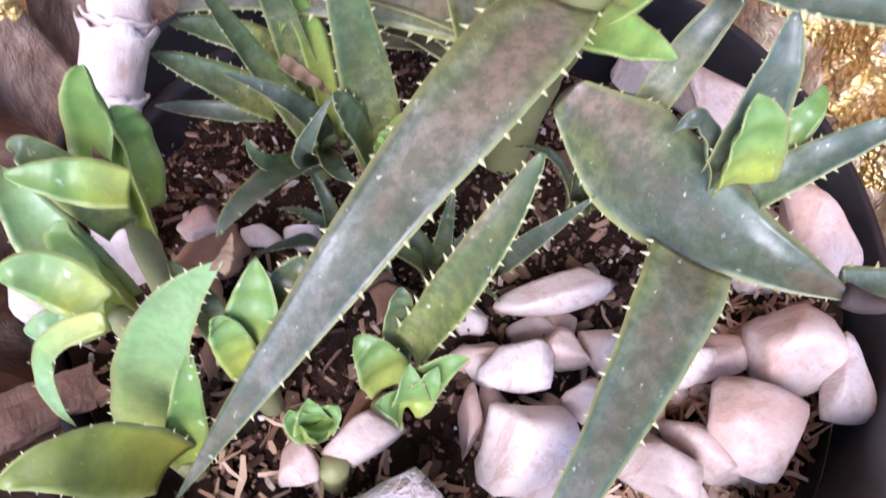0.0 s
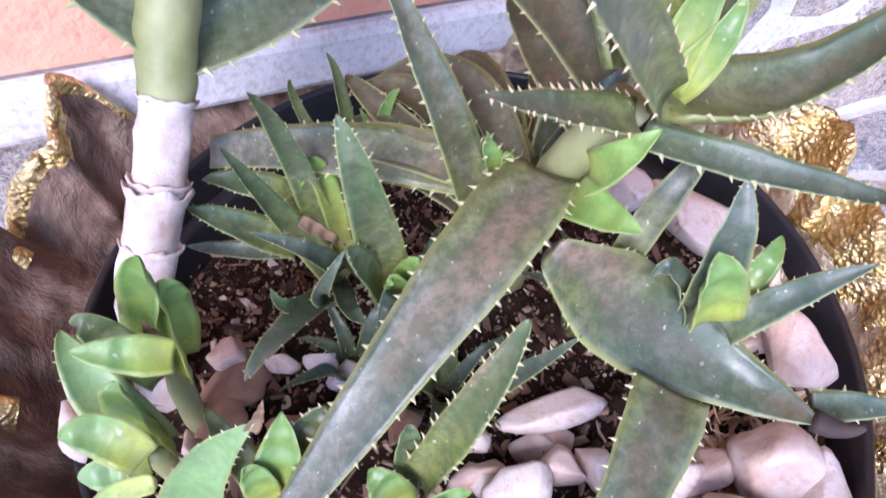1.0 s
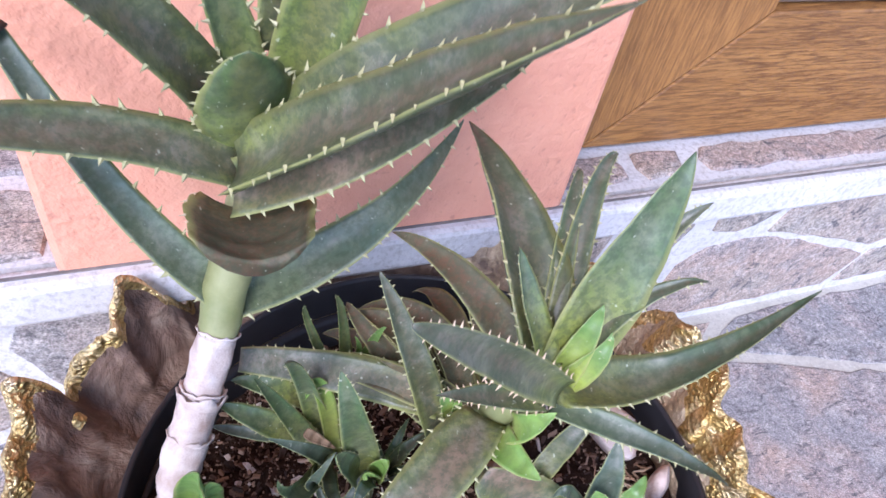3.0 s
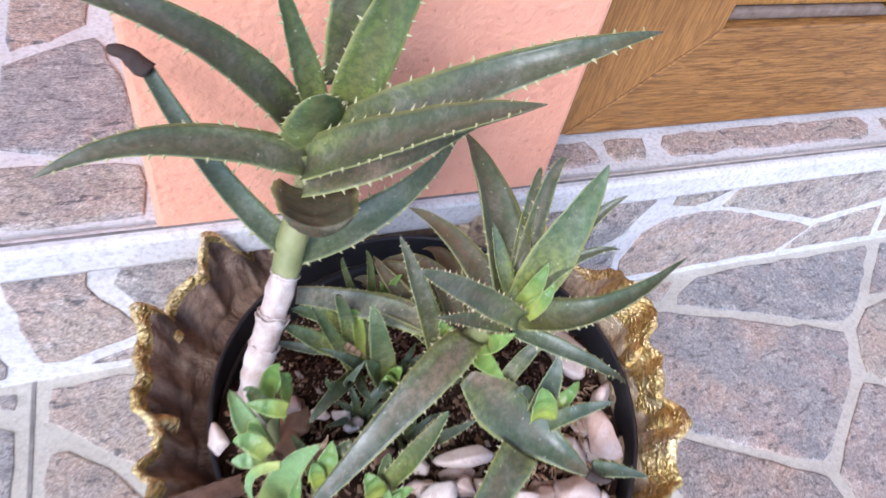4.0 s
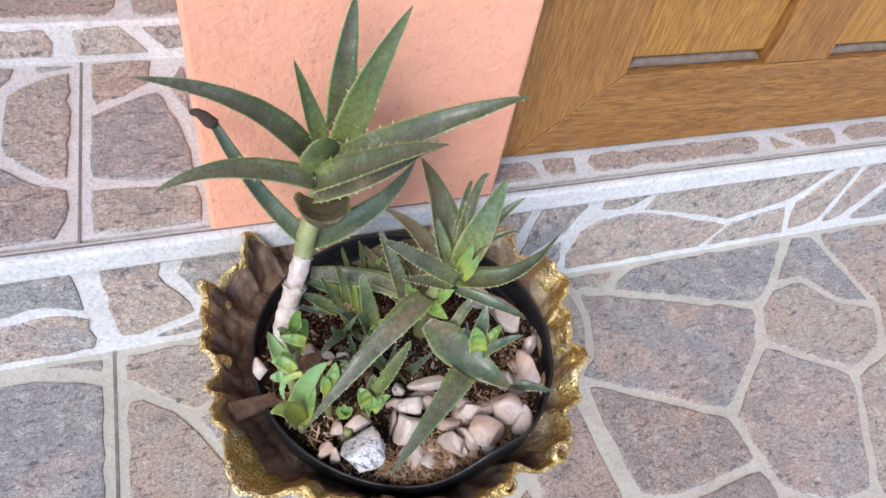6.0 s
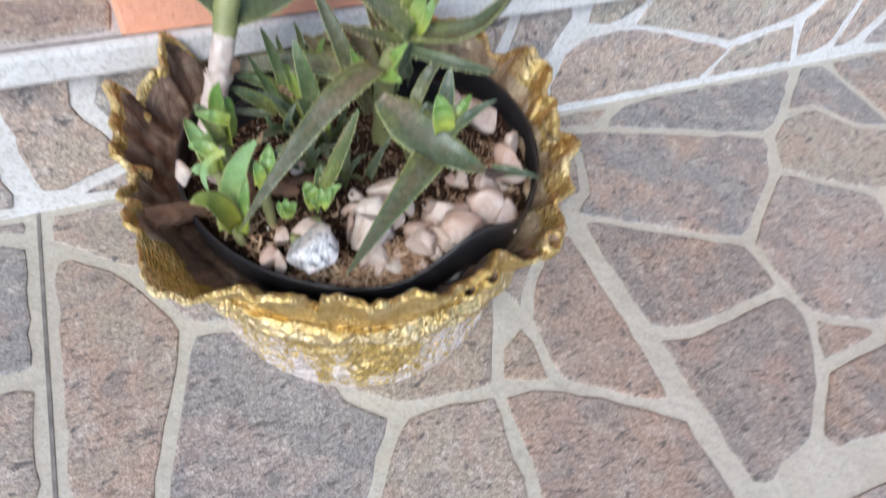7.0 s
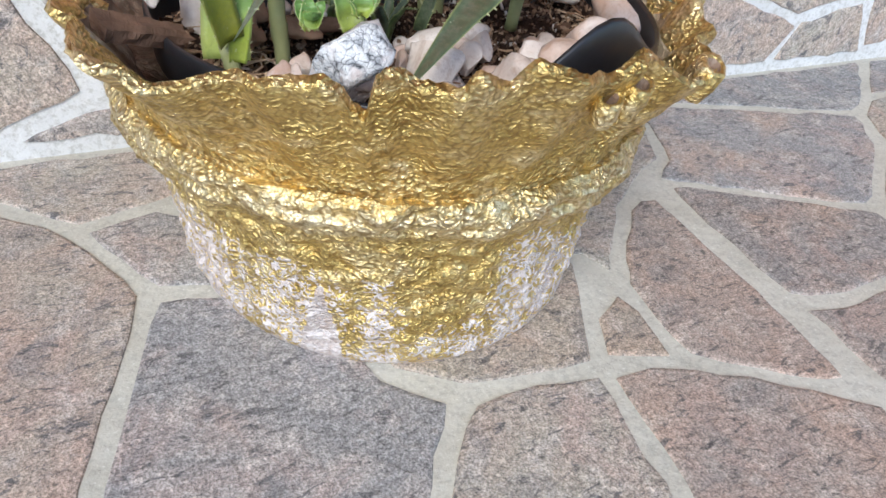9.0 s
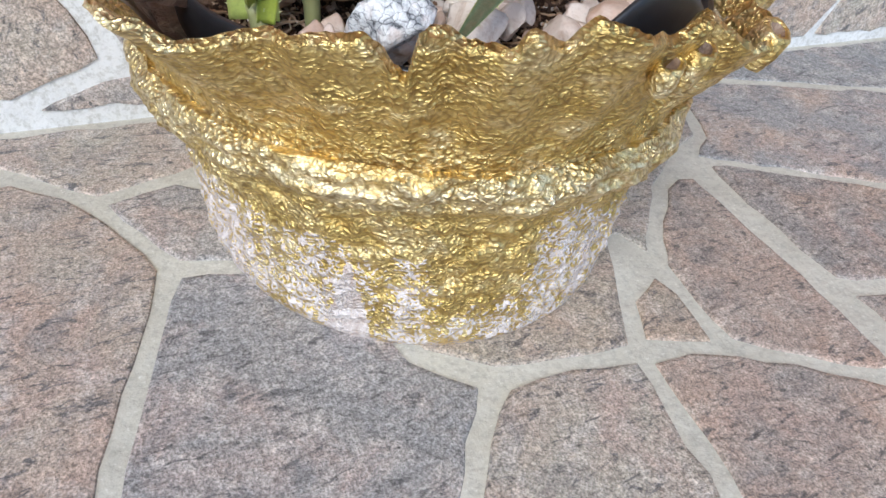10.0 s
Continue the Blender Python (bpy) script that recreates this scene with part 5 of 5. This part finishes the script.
leaf(wide, (0.0740, 0.1860, 0.1850), (0.0920, 0.2160, 0.2060), (0.1060, 0.2480, 0.1800), 0.0160, L_WITHER, (0, -0.6, 1), thick=0.08, cup=0.6, full=1.8, teeth=0, label="dead brown hanging leaf")
leaf(wide, (0.0660, 0.1900, 0.1800), (0.0460, 0.2260, 0.1920), (0.0260, 0.2600, 0.1700), 0.0150, L_WITHER, (0, -0.6, 1), thick=0.08, cup=0.6, full=1.8, teeth=0, label="dead brown hanging leaf")
litter = random.Random(21)
for k_ in range(16):
    a_, r_ = radians(litter.uniform(25, 138)), litter.uniform(0.055, 0.085)
    b_ = Vector((0.070 + 0.012 * math.cos(a_), 0.180 + 0.010 * math.sin(a_), litter.uniform(0.160, 0.215)))
    t_ = Vector((0.068 + r_ * math.cos(a_), 0.180 + r_ * math.sin(a_), litter.uniform(0.150, 0.215)))
    m_ = (b_ + t_) / 2 + Vector((litter.uniform(-0.008, 0.008), 0, litter.uniform(0.006, 0.026)))
    leaf(wide, b_, m_, t_, litter.uniform(0.011, 0.018), L_WITHER if k_ % 4 else L_TEAL, (litter.uniform(-0.4, 0.4), -0.7, 0.8), thick=0.09, cup=0.55, full=1.6, teeth=8 if k_ % 2 else 0, tooth=0.001, twist=litter.uniform(-40, 40))


# ---- young offsets ----
def offset(label, *stem):
    """A young plant; its leaves follow. stem: where its short stalk runs."""
    ob = thing("aloe_offset", label, "aloe", "young aloes in the planter")
    if stem:
        pts, rr = smooth_path(stem, [0.0034, 0.0038, 0.0030][:len(stem)], 5)
        part("stem", tube("stem", pts, rr, STEM_GREEN, 10, 0.2), ob)
    return ob


young = random.Random(8)
for x_, y_, z_, n_ in ((0.010, 0.168, 0.150, 7), (0.034, 0.150, 0.150, 6), (0.040, 0.190, 0.152, 7), (0.088, 0.160, 0.152, 5)):
    ob = offset("small dark green aloe shoot under the broad leaves")
    for k_ in range(n_):
        a_ = 2 * math.pi * (k_ + young.uniform(-0.3, 0.3)) / n_
        d_ = Vector((math.cos(a_), math.sin(a_), 0))
        r_, b_ = young.uniform(0.018, 0.030), Vector((x_, y_, z_ - 0.004))
        leaf(ob, b_ + d_ * 0.002, b_ + d_ * r_ * 0.45 + Vector((0, 0, r_ * 0.75)), b_ + d_ * r_ + Vector((0, 0, r_ * young.uniform(0.7, 1.3))), young.uniform(0.006, 0.009), young.choice((L_TEAL, L_DARK, L_GREEN)), (-d_.x * 0.6, -d_.y * 0.6, 0.8), teeth=8, tooth=0.001)


spiky = offset("young green spiky aloe offset with one tall leaf", (0.0300, 0.1860, 0.1380), (0.0300, 0.1850, 0.1580))
leaf(spiky, (0.0300, 0.1850, 0.1580), (0.0186, 0.1819, 0.2202), (0.0136, 0.1885, 0.2459), 0.0155, L_MINT, (-0.2, -0.9, 0.5), teeth=16, tooth=0.0012, full=1.3, waist=0.95, cup=0.3)
leaf(spiky, (0.0280, 0.1850, 0.1600), (0.0162, 0.1779, 0.1949), (0.0114, 0.1760, 0.2088), 0.0125, L_MINT, (0.5, -0.6, 0.6), teeth=8, tooth=0.001, full=1.8)
leaf(spiky, (0.0320, 0.1840, 0.1620), (0.0299, 0.1754, 0.1897), (0.0327, 0.1745, 0.1956), 0.0095, L_LIME, (-0.5, -0.5, 0.7), teeth=4, tooth=0.001, full=1.8)
leaf(spiky, (0.0320, 0.1840, 0.1580), (0.0226, 0.1718, 0.1836), (0.0164, 0.1660, 0.1736), 0.0090, L_TEAL, (0, -0.3, 1), teeth=8, tooth=0.001)
leaf(spiky, (0.0320, 0.1850, 0.1600), (0.0253, 0.1746, 0.1872), (0.0225, 0.1720, 0.1931), 0.0090, L_LIME, (-0.3, -0.7, 0.6), teeth=0, full=2.2)
spread = offset("young aloe offset with bluish toothed leaves spread flat", (0.0140, 0.2040, 0.1240), (0.0120, 0.2000, 0.1600))
leaf(spread, (0.0160, 0.2040, 0.1600), (0.0046, 0.2049, 0.2173), (-0.0062, 0.1861, 0.2588), 0.0105, L_MINT, (-0.2, -0.9, 0.5), teeth=12, tooth=0.0009, full=1.3, waist=0.8)
leaf(spread, (0.0130, 0.1940, 0.1660), (-0.0020, 0.2041, 0.1970), (-0.0142, 0.2022, 0.2306), 0.0110, L_MINT, (0.3, -0.8, 0.6), teeth=14, tooth=0.0009, full=1.2, waist=0.95)
leaf(spread, (0.0018, 0.2052, 0.1755), (-0.0132, 0.2109, 0.1867), (-0.0278, 0.2179, 0.1931), 0.0120, L_MINT, (0.1, -0.5, 1), teeth=12, tooth=0.0010, full=2.0)
leaf(spread, (0.0103, 0.2156, 0.1829), (-0.0067, 0.2228, 0.1913), (-0.0210, 0.2276, 0.1935), 0.0110, L_MINT, (0.1, -0.5, 1), teeth=10, tooth=0.0009, full=2.0)
leaf(spread, (-0.0014, 0.2082, 0.1710), (-0.0168, 0.2139, 0.1719), (-0.0315, 0.2218, 0.1700), 0.0065, L_TEAL, (0.1, -0.5, 1), teeth=0, full=2.6)
leaf(spread, (0.0140, 0.1920, 0.1640), (-0.0096, 0.1672, 0.1912), (-0.0241, 0.1543, 0.1935), 0.0095, L_TEAL, (-0.3, -0.2, 1), teeth=8, tooth=0.001, full=1.8)
leaf(spread, (0.0180, 0.2000, 0.1620), (0.0122, 0.2070, 0.2059), (0.0056, 0.2048, 0.2032), 0.0085, L_LIME, (0.1, -0.8, 0.6), teeth=4, tooth=0.0008, full=2.2)
leaf(spread, (0.0014, 0.1863, 0.2122), (0.0072, 0.1838, 0.2073), (0.0131, 0.1823, 0.2010), 0.0050, DRY, (0, -0.6, 1), teeth=0, thick=0.3, label="dry brown leaf shred")
leaf(spread, (0.0140, 0.1980, 0.1620), (0.0025, 0.1781, 0.1856), (0.0119, 0.1789, 0.2052), 0.0075, L_TEAL, (0, -0.6, 0.9), teeth=6, tooth=0.0009, full=1.6)
leaf(spread, (0.0140, 0.1980, 0.1620), (-0.0043, 0.1777, 0.1849), (-0.0109, 0.1755, 0.2003), 0.0070, L_MINT, (0, -0.6, 0.9), teeth=6, tooth=0.0009, full=1.6)
leaf(spread, (0.0140, 0.1980, 0.1620), (0.0095, 0.1737, 0.1841), (0.0119, 0.1600, 0.1939), 0.0080, L_TEAL, (0, -0.6, 0.9), teeth=6, tooth=0.0009, full=1.6)
leaf(spread, (0.0140, 0.1980, 0.1620), (0.0056, 0.1873, 0.1929), (-0.0124, 0.1881, 0.2107), 0.0085, L_TEAL, (0, -0.6, 0.9), teeth=6, tooth=0.0009, full=1.6)
sprout = offset("tiny bright aloe offset at the pot's edge", (0.0300, 0.2260, 0.1180), (0.0300, 0.2260, 0.1660))
leaf(sprout, (0.0300, 0.2260, 0.1620), (0.0298, 0.2402, 0.2014), (0.0251, 0.2410, 0.2225), 0.0075, L_GREEN, (0.1, -0.9, 0.4), teeth=8, tooth=0.0008)
leaf(sprout, (0.0280, 0.2280, 0.1620), (0.0165, 0.2465, 0.1944), (0.0146, 0.2483, 0.2085), 0.0060, L_GREEN, (0.1, -0.9, 0.4), teeth=6, tooth=0.0008)
leaf(sprout, (0.0320, 0.2260, 0.1620), (0.0382, 0.2249, 0.2039), (0.0432, 0.2223, 0.2185), 0.0075, L_FRESH, (-0.3, -0.8, 0.5), teeth=4, tooth=0.0008)
leaf(sprout, (0.0300, 0.2260, 0.1620), (0.0331, 0.2250, 0.1957), (0.0311, 0.2267, 0.2100), 0.0060, L_FRESH, (0, -0.9, 0.5), teeth=0)
rosette = offset("fresh light green aloe offset with rounded leaves by pale stem", (-0.0400, 0.1640, 0.1480), (-0.0410, 0.1660, 0.1700), (-0.0400, 0.1660, 0.1960))
leaf(rosette, (-0.0400, 0.1630, 0.1920), (-0.0394, 0.1698, 0.2211), (-0.0368, 0.1663, 0.2386), 0.0150, L_FRESH, (-0.5, -0.8, 0.35), teeth=0, full=1.4, cup=0.55, waist=0.9)
leaf(rosette, (-0.0380, 0.1660, 0.1940), (-0.0358, 0.1686, 0.2167), (-0.0354, 0.1681, 0.2247), 0.0125, L_FRESH, (0.7, -0.8, 0.3), teeth=0, full=2.0, cup=0.5)
leaf(rosette, (-0.0360, 0.1511, 0.2211), (-0.0457, 0.1518, 0.2269), (-0.0547, 0.1555, 0.2271), 0.0095, L_FRESH, (-0.1, -0.6, 1), teeth=0, full=1.7, cup=0.3, thick=0.3)
leaf(rosette, (-0.0420, 0.1580, 0.2000), (-0.0500, 0.1620, 0.2216), (-0.0541, 0.1645, 0.2221), 0.0100, L_GREEN, (0.1, -0.7, 0.8), teeth=0, full=1.6, cup=0.3, thick=0.3)
leaf(rosette, (-0.0385, 0.1593, 0.2163), (-0.0396, 0.1580, 0.2222), (-0.0399, 0.1595, 0.2256), 0.0040, DRY, (0, -0.8, 0.5), teeth=0, label="brown scar on a young leaf")
layered = offset("pale green aloe offset with layered blunt leaves at pot edge", (-0.0440, 0.1480, 0.1500), (-0.0470, 0.1470, 0.1680), (-0.0490, 0.1470, 0.1860))
leaf(layered, (-0.0490, 0.1470, 0.1860), (-0.0568, 0.1595, 0.2050), (-0.0611, 0.1737, 0.2100), 0.0145, L_PALE, (0.4, -0.8, 0.6), teeth=10, tooth=0.0008, full=1.6, cup=0.35, waist=0.95)
leaf(layered, (-0.0475, 0.1360, 0.2073), (-0.0549, 0.1425, 0.2127), (-0.0626, 0.1445, 0.2125), 0.0105, L_FRESH, (0.1, -0.7, 0.9), teeth=0, full=2.8, cup=0.3, thick=0.3)
leaf(layered, (-0.0490, 0.1419, 0.1941), (-0.0568, 0.1409, 0.1964), (-0.0647, 0.1427, 0.1947), 0.0095, L_PALE, (0.1, -0.7, 0.9), teeth=4, tooth=0.0008, full=2.8, cup=0.3, thick=0.3)
leaf(layered, (-0.0470, 0.1470, 0.1860), (-0.0503, 0.1506, 0.2061), (-0.0503, 0.1544, 0.2124), 0.0120, L_FRESH, (-0.6, -0.6, 0.6), teeth=0, full=2.4)
heavy = offset("green aloe offset with one broad dry-tipped leaf", (-0.0440, 0.1180, 0.1400), (-0.0470, 0.1210, 0.1630))
leaf(heavy, (-0.0470, 0.1210, 0.1570), (-0.0402, 0.1286, 0.1971), (-0.0231, 0.1286, 0.2234), 0.0200, L_PALE, (-0.35, -0.75, 0.6), teeth=18, tooth=0.0011, full=1.4, cup=0.25, waist=1.0)
leaf(heavy, (-0.0440, 0.1170, 0.1570), (-0.0392, 0.1194, 0.1833), (-0.0341, 0.1250, 0.2004), 0.0095, L_FRESH, (0, -0.7, 0.7), teeth=5, tooth=0.0009, full=2.0)
leaf(heavy, (-0.0470, 0.1150, 0.1670), (-0.0565, 0.1119, 0.1961), (-0.0695, 0.1094, 0.2019), 0.0170, L_OLIVE, (0.2, -0.6, 0.8), teeth=8, tooth=0.001, full=1.6, cup=0.3)
leaf(heavy, (-0.0243, 0.1286, 0.2208), (-0.0220, 0.1290, 0.2247), (-0.0201, 0.1313, 0.2275), 0.0040, DRY, (0, -0.8, 0.5), teeth=0, label="shrivelled brown tip")
leaf(heavy, (-0.0439, 0.1237, 0.2227), (-0.0570, 0.1259, 0.2105), (-0.0568, 0.1178, 0.1974), 0.0052, L_PALE, (-0.3, -0.4, 0.9), teeth=5, tooth=0.0008, full=2.4, label="pale curled-down leaf")
cupped = offset("olive aloe offset with cupped oval leaves", (-0.0220, 0.1280, 0.1480), (-0.0240, 0.1260, 0.1680), (-0.0250, 0.1240, 0.1880))
leaf(cupped, (-0.0250, 0.1240, 0.1880), (-0.0201, 0.1277, 0.2038), (-0.0171, 0.1337, 0.2138), 0.0140, L_FRESH, (-0.3, -0.8, 0.6), teeth=0, full=1.6, cup=0.45)
leaf(cupped, (-0.0260, 0.1270, 0.1880), (-0.0304, 0.1368, 0.1985), (-0.0344, 0.1484, 0.1981), 0.0085, L_MINT, (0.3, -0.6, 0.8), teeth=0, full=1.6, cup=0.45)
leaf(cupped, (-0.0210, 0.1270, 0.1880), (-0.0124, 0.1304, 0.2042), (-0.0068, 0.1327, 0.2101), 0.0105, L_GREEN, (-0.3, -0.6, 0.8), teeth=8, tooth=0.0012, full=2.2, spine=SPINE_TAN)
leaf(cupped, (-0.0250, 0.1220, 0.1880), (-0.0265, 0.1256, 0.2018), (-0.0287, 0.1263, 0.2071), 0.0085, L_FRESH, (0, -0.7, 0.8), teeth=0, full=2.2)
seedling = offset("small fresh green aloe offset beside stones", (0.0040, 0.1130, 0.1400), (0.0040, 0.1130, 0.1600))
leaf(seedling, (0.0060, 0.1160, 0.1680), (0.0029, 0.1200, 0.1800), (-0.0005, 0.1247, 0.1823), 0.0135, L_FRESH, (-0.1, -0.6, 0.8), teeth=4, tooth=0.0009, full=1.6)
leaf(seedling, (0.0080, 0.1180, 0.1660), (0.0112, 0.1260, 0.1840), (0.0128, 0.1290, 0.1919), 0.0085, L_GREEN, (-0.1, -0.8, 0.6), teeth=0, full=2.2)
leaf(seedling, (0.0064, 0.1062, 0.1786), (0.0069, 0.1067, 0.1844), (0.0082, 0.1112, 0.1910), 0.0105, L_FRESH, (0, -0.5, 0.9), teeth=3, tooth=0.0008, full=1.7, cup=0.4)
leaf(seedling, (0.0064, 0.1062, 0.1786), (0.0034, 0.1061, 0.1836), (-0.0012, 0.1062, 0.1878), 0.0105, L_FRESH, (0, -0.5, 0.9), teeth=3, tooth=0.0008, full=1.7, cup=0.4)
leaf(seedling, (0.0064, 0.1062, 0.1786), (0.0102, 0.1066, 0.1851), (0.0137, 0.1084, 0.1913), 0.0085, L_FRESH, (0, -0.5, 0.9), teeth=3, tooth=0.0008, full=1.7, cup=0.4)
leaf(seedling, (0.0064, 0.1062, 0.1786), (0.0137, 0.1089, 0.1868), (0.0203, 0.1073, 0.1933), 0.0090, L_FRESH, (0, -0.5, 0.9), teeth=3, tooth=0.0008, full=1.7, cup=0.4)
bud = offset("small green aloe offset beside the speckled rock", (-0.0120, 0.1040, 0.1400), (-0.0120, 0.1040, 0.1580))
leaf(bud, (-0.0143, 0.1114, 0.1726), (-0.0147, 0.1108, 0.1792), (-0.0143, 0.1133, 0.1849), 0.0105, L_FRESH, (0, -0.5, 0.9), teeth=3, tooth=0.0008, full=1.7, cup=0.4)
leaf(bud, (-0.0143, 0.1114, 0.1726), (-0.0178, 0.1111, 0.1793), (-0.0187, 0.1123, 0.1845), 0.0090, L_FRESH, (0, -0.5, 0.9), teeth=3, tooth=0.0008, full=1.7, cup=0.4)
leaf(bud, (-0.0143, 0.1114, 0.1726), (-0.0110, 0.1102, 0.1791), (-0.0084, 0.1096, 0.1838), 0.0090, L_FRESH, (0, -0.5, 0.9), teeth=3, tooth=0.0008, full=1.7, cup=0.4)
leaf(bud, (-0.0143, 0.1114, 0.1726), (-0.0142, 0.1082, 0.1782), (-0.0147, 0.1040, 0.1816), 0.0095, L_FRESH, (0, -0.5, 0.9), teeth=3, tooth=0.0008, full=1.7, cup=0.4)
lone = offset("lime-hearted aloe offset between salmon stones", (0.1040, 0.1460, 0.1500), (0.1020, 0.1380, 0.1900), (0.0963, 0.1283, 0.2071))
leaf(lone, (0.0943, 0.1263, 0.2071), (0.0973, 0.1315, 0.2301), (0.1018, 0.1400, 0.2442), 0.0140, L_TEAL, (-0.5, -0.8, 0.5), teeth=10, tooth=0.0009, full=1.5, cup=0.35, waist=0.9)
leaf(lone, (0.0943, 0.1223, 0.2071), (0.0919, 0.1246, 0.2231), (0.0897, 0.1284, 0.2334), 0.0150, L_FRESH, (-0.2, -0.8, 0.5), teeth=6, tooth=0.0008, full=2.6, cup=0.45, waist=0.9)
leaf(lone, (0.0973, 0.1243, 0.2071), (0.1068, 0.1258, 0.2212), (0.1148, 0.1307, 0.2272), 0.0095, L_FRESH, (-0.7, -0.6, 0.6), teeth=5, tooth=0.0009, full=1.6)
leaf(lone, (0.0973, 0.1193, 0.2071), (0.1092, 0.1156, 0.2239), (0.1228, 0.1112, 0.2365), 0.0095, L_TEAL, (-0.8, -0.2, 0.6), teeth=12, tooth=0.0012, full=1.6, waist=1.0)
leaf(lone, (0.0923, 0.1253, 0.2031), (0.0884, 0.1350, 0.2172), (0.0821, 0.1367, 0.2142), 0.0070, L_TEAL, (0.3, -0.6, 0.8), teeth=0, full=2.0)


# ---- the rest of the paving, away from the pot ----
def far_paving():
    """Flagstones by nearest-seed cells over the wider porch floor, left out where the single stones lie."""
    rnd = random.Random(3)
    seeds = [Vector((x * 0.19 + rnd.uniform(-0.07, 0.07), y * 0.19 + rnd.uniform(-0.07, 0.07))) for x in range(-13, 15) for y in range(-13, 3)]
    verts, faces = [], []
    for s in seeds:
        if -0.46 < s.x < 1.02 and s.y > -0.08 or s.y > 0.26:
            continue
        cell = [Vector((s.x + a, s.y + c)) for a, c in ((-0.3, -0.3), (0.3, -0.3), (0.3, 0.3), (-0.3, 0.3))]
        cuts = [((s + o) / 2, (o - s).normalized()) for o in seeds if o is not s and (o - s).length < 0.6]
        cuts += [(Vector((0, 0.309)), Vector((0, 1)))]
        if s.y > -0.14:
            cuts.append((Vector((-0.525, 0)), Vector((1, 0))) if s.x < 0 else (Vector((1.105, 0)), Vector((-1, 0))))
        else:
            cuts.append((Vector((0, -0.145)), Vector((0, 1))))
        for p, n in cuts:
            p = p - n * 0.006
            out = []
            for a, c in zip(cell, cell[1:] + cell[:1]):
                da, dc = (a - p).dot(n), (c - p).dot(n)
                if da <= 0:
                    out.append(a)
                if da * dc < 0:
                    out.append(a.lerp(c, da / (da - dc)))
            cell = out
            if not cell:
                break
        if len(cell) < 3:
            continue
        k, m = len(verts), len(cell)
        verts += [(v.x, v.y, -0.0032) for v in cell] + [(v.x, v.y, -0.0002) for v in cell]
        faces += [(k + i, k + (i + 1) % m, k + m + (i + 1) % m, k + m + i) for i in range(m)] + [tuple(k + m + i for i in range(m))]
    return mesh_of("paving_rest", verts, faces, STONE, False)


tagged(part("paving_rest", far_paving(), ground), "", "", "", "stuff")
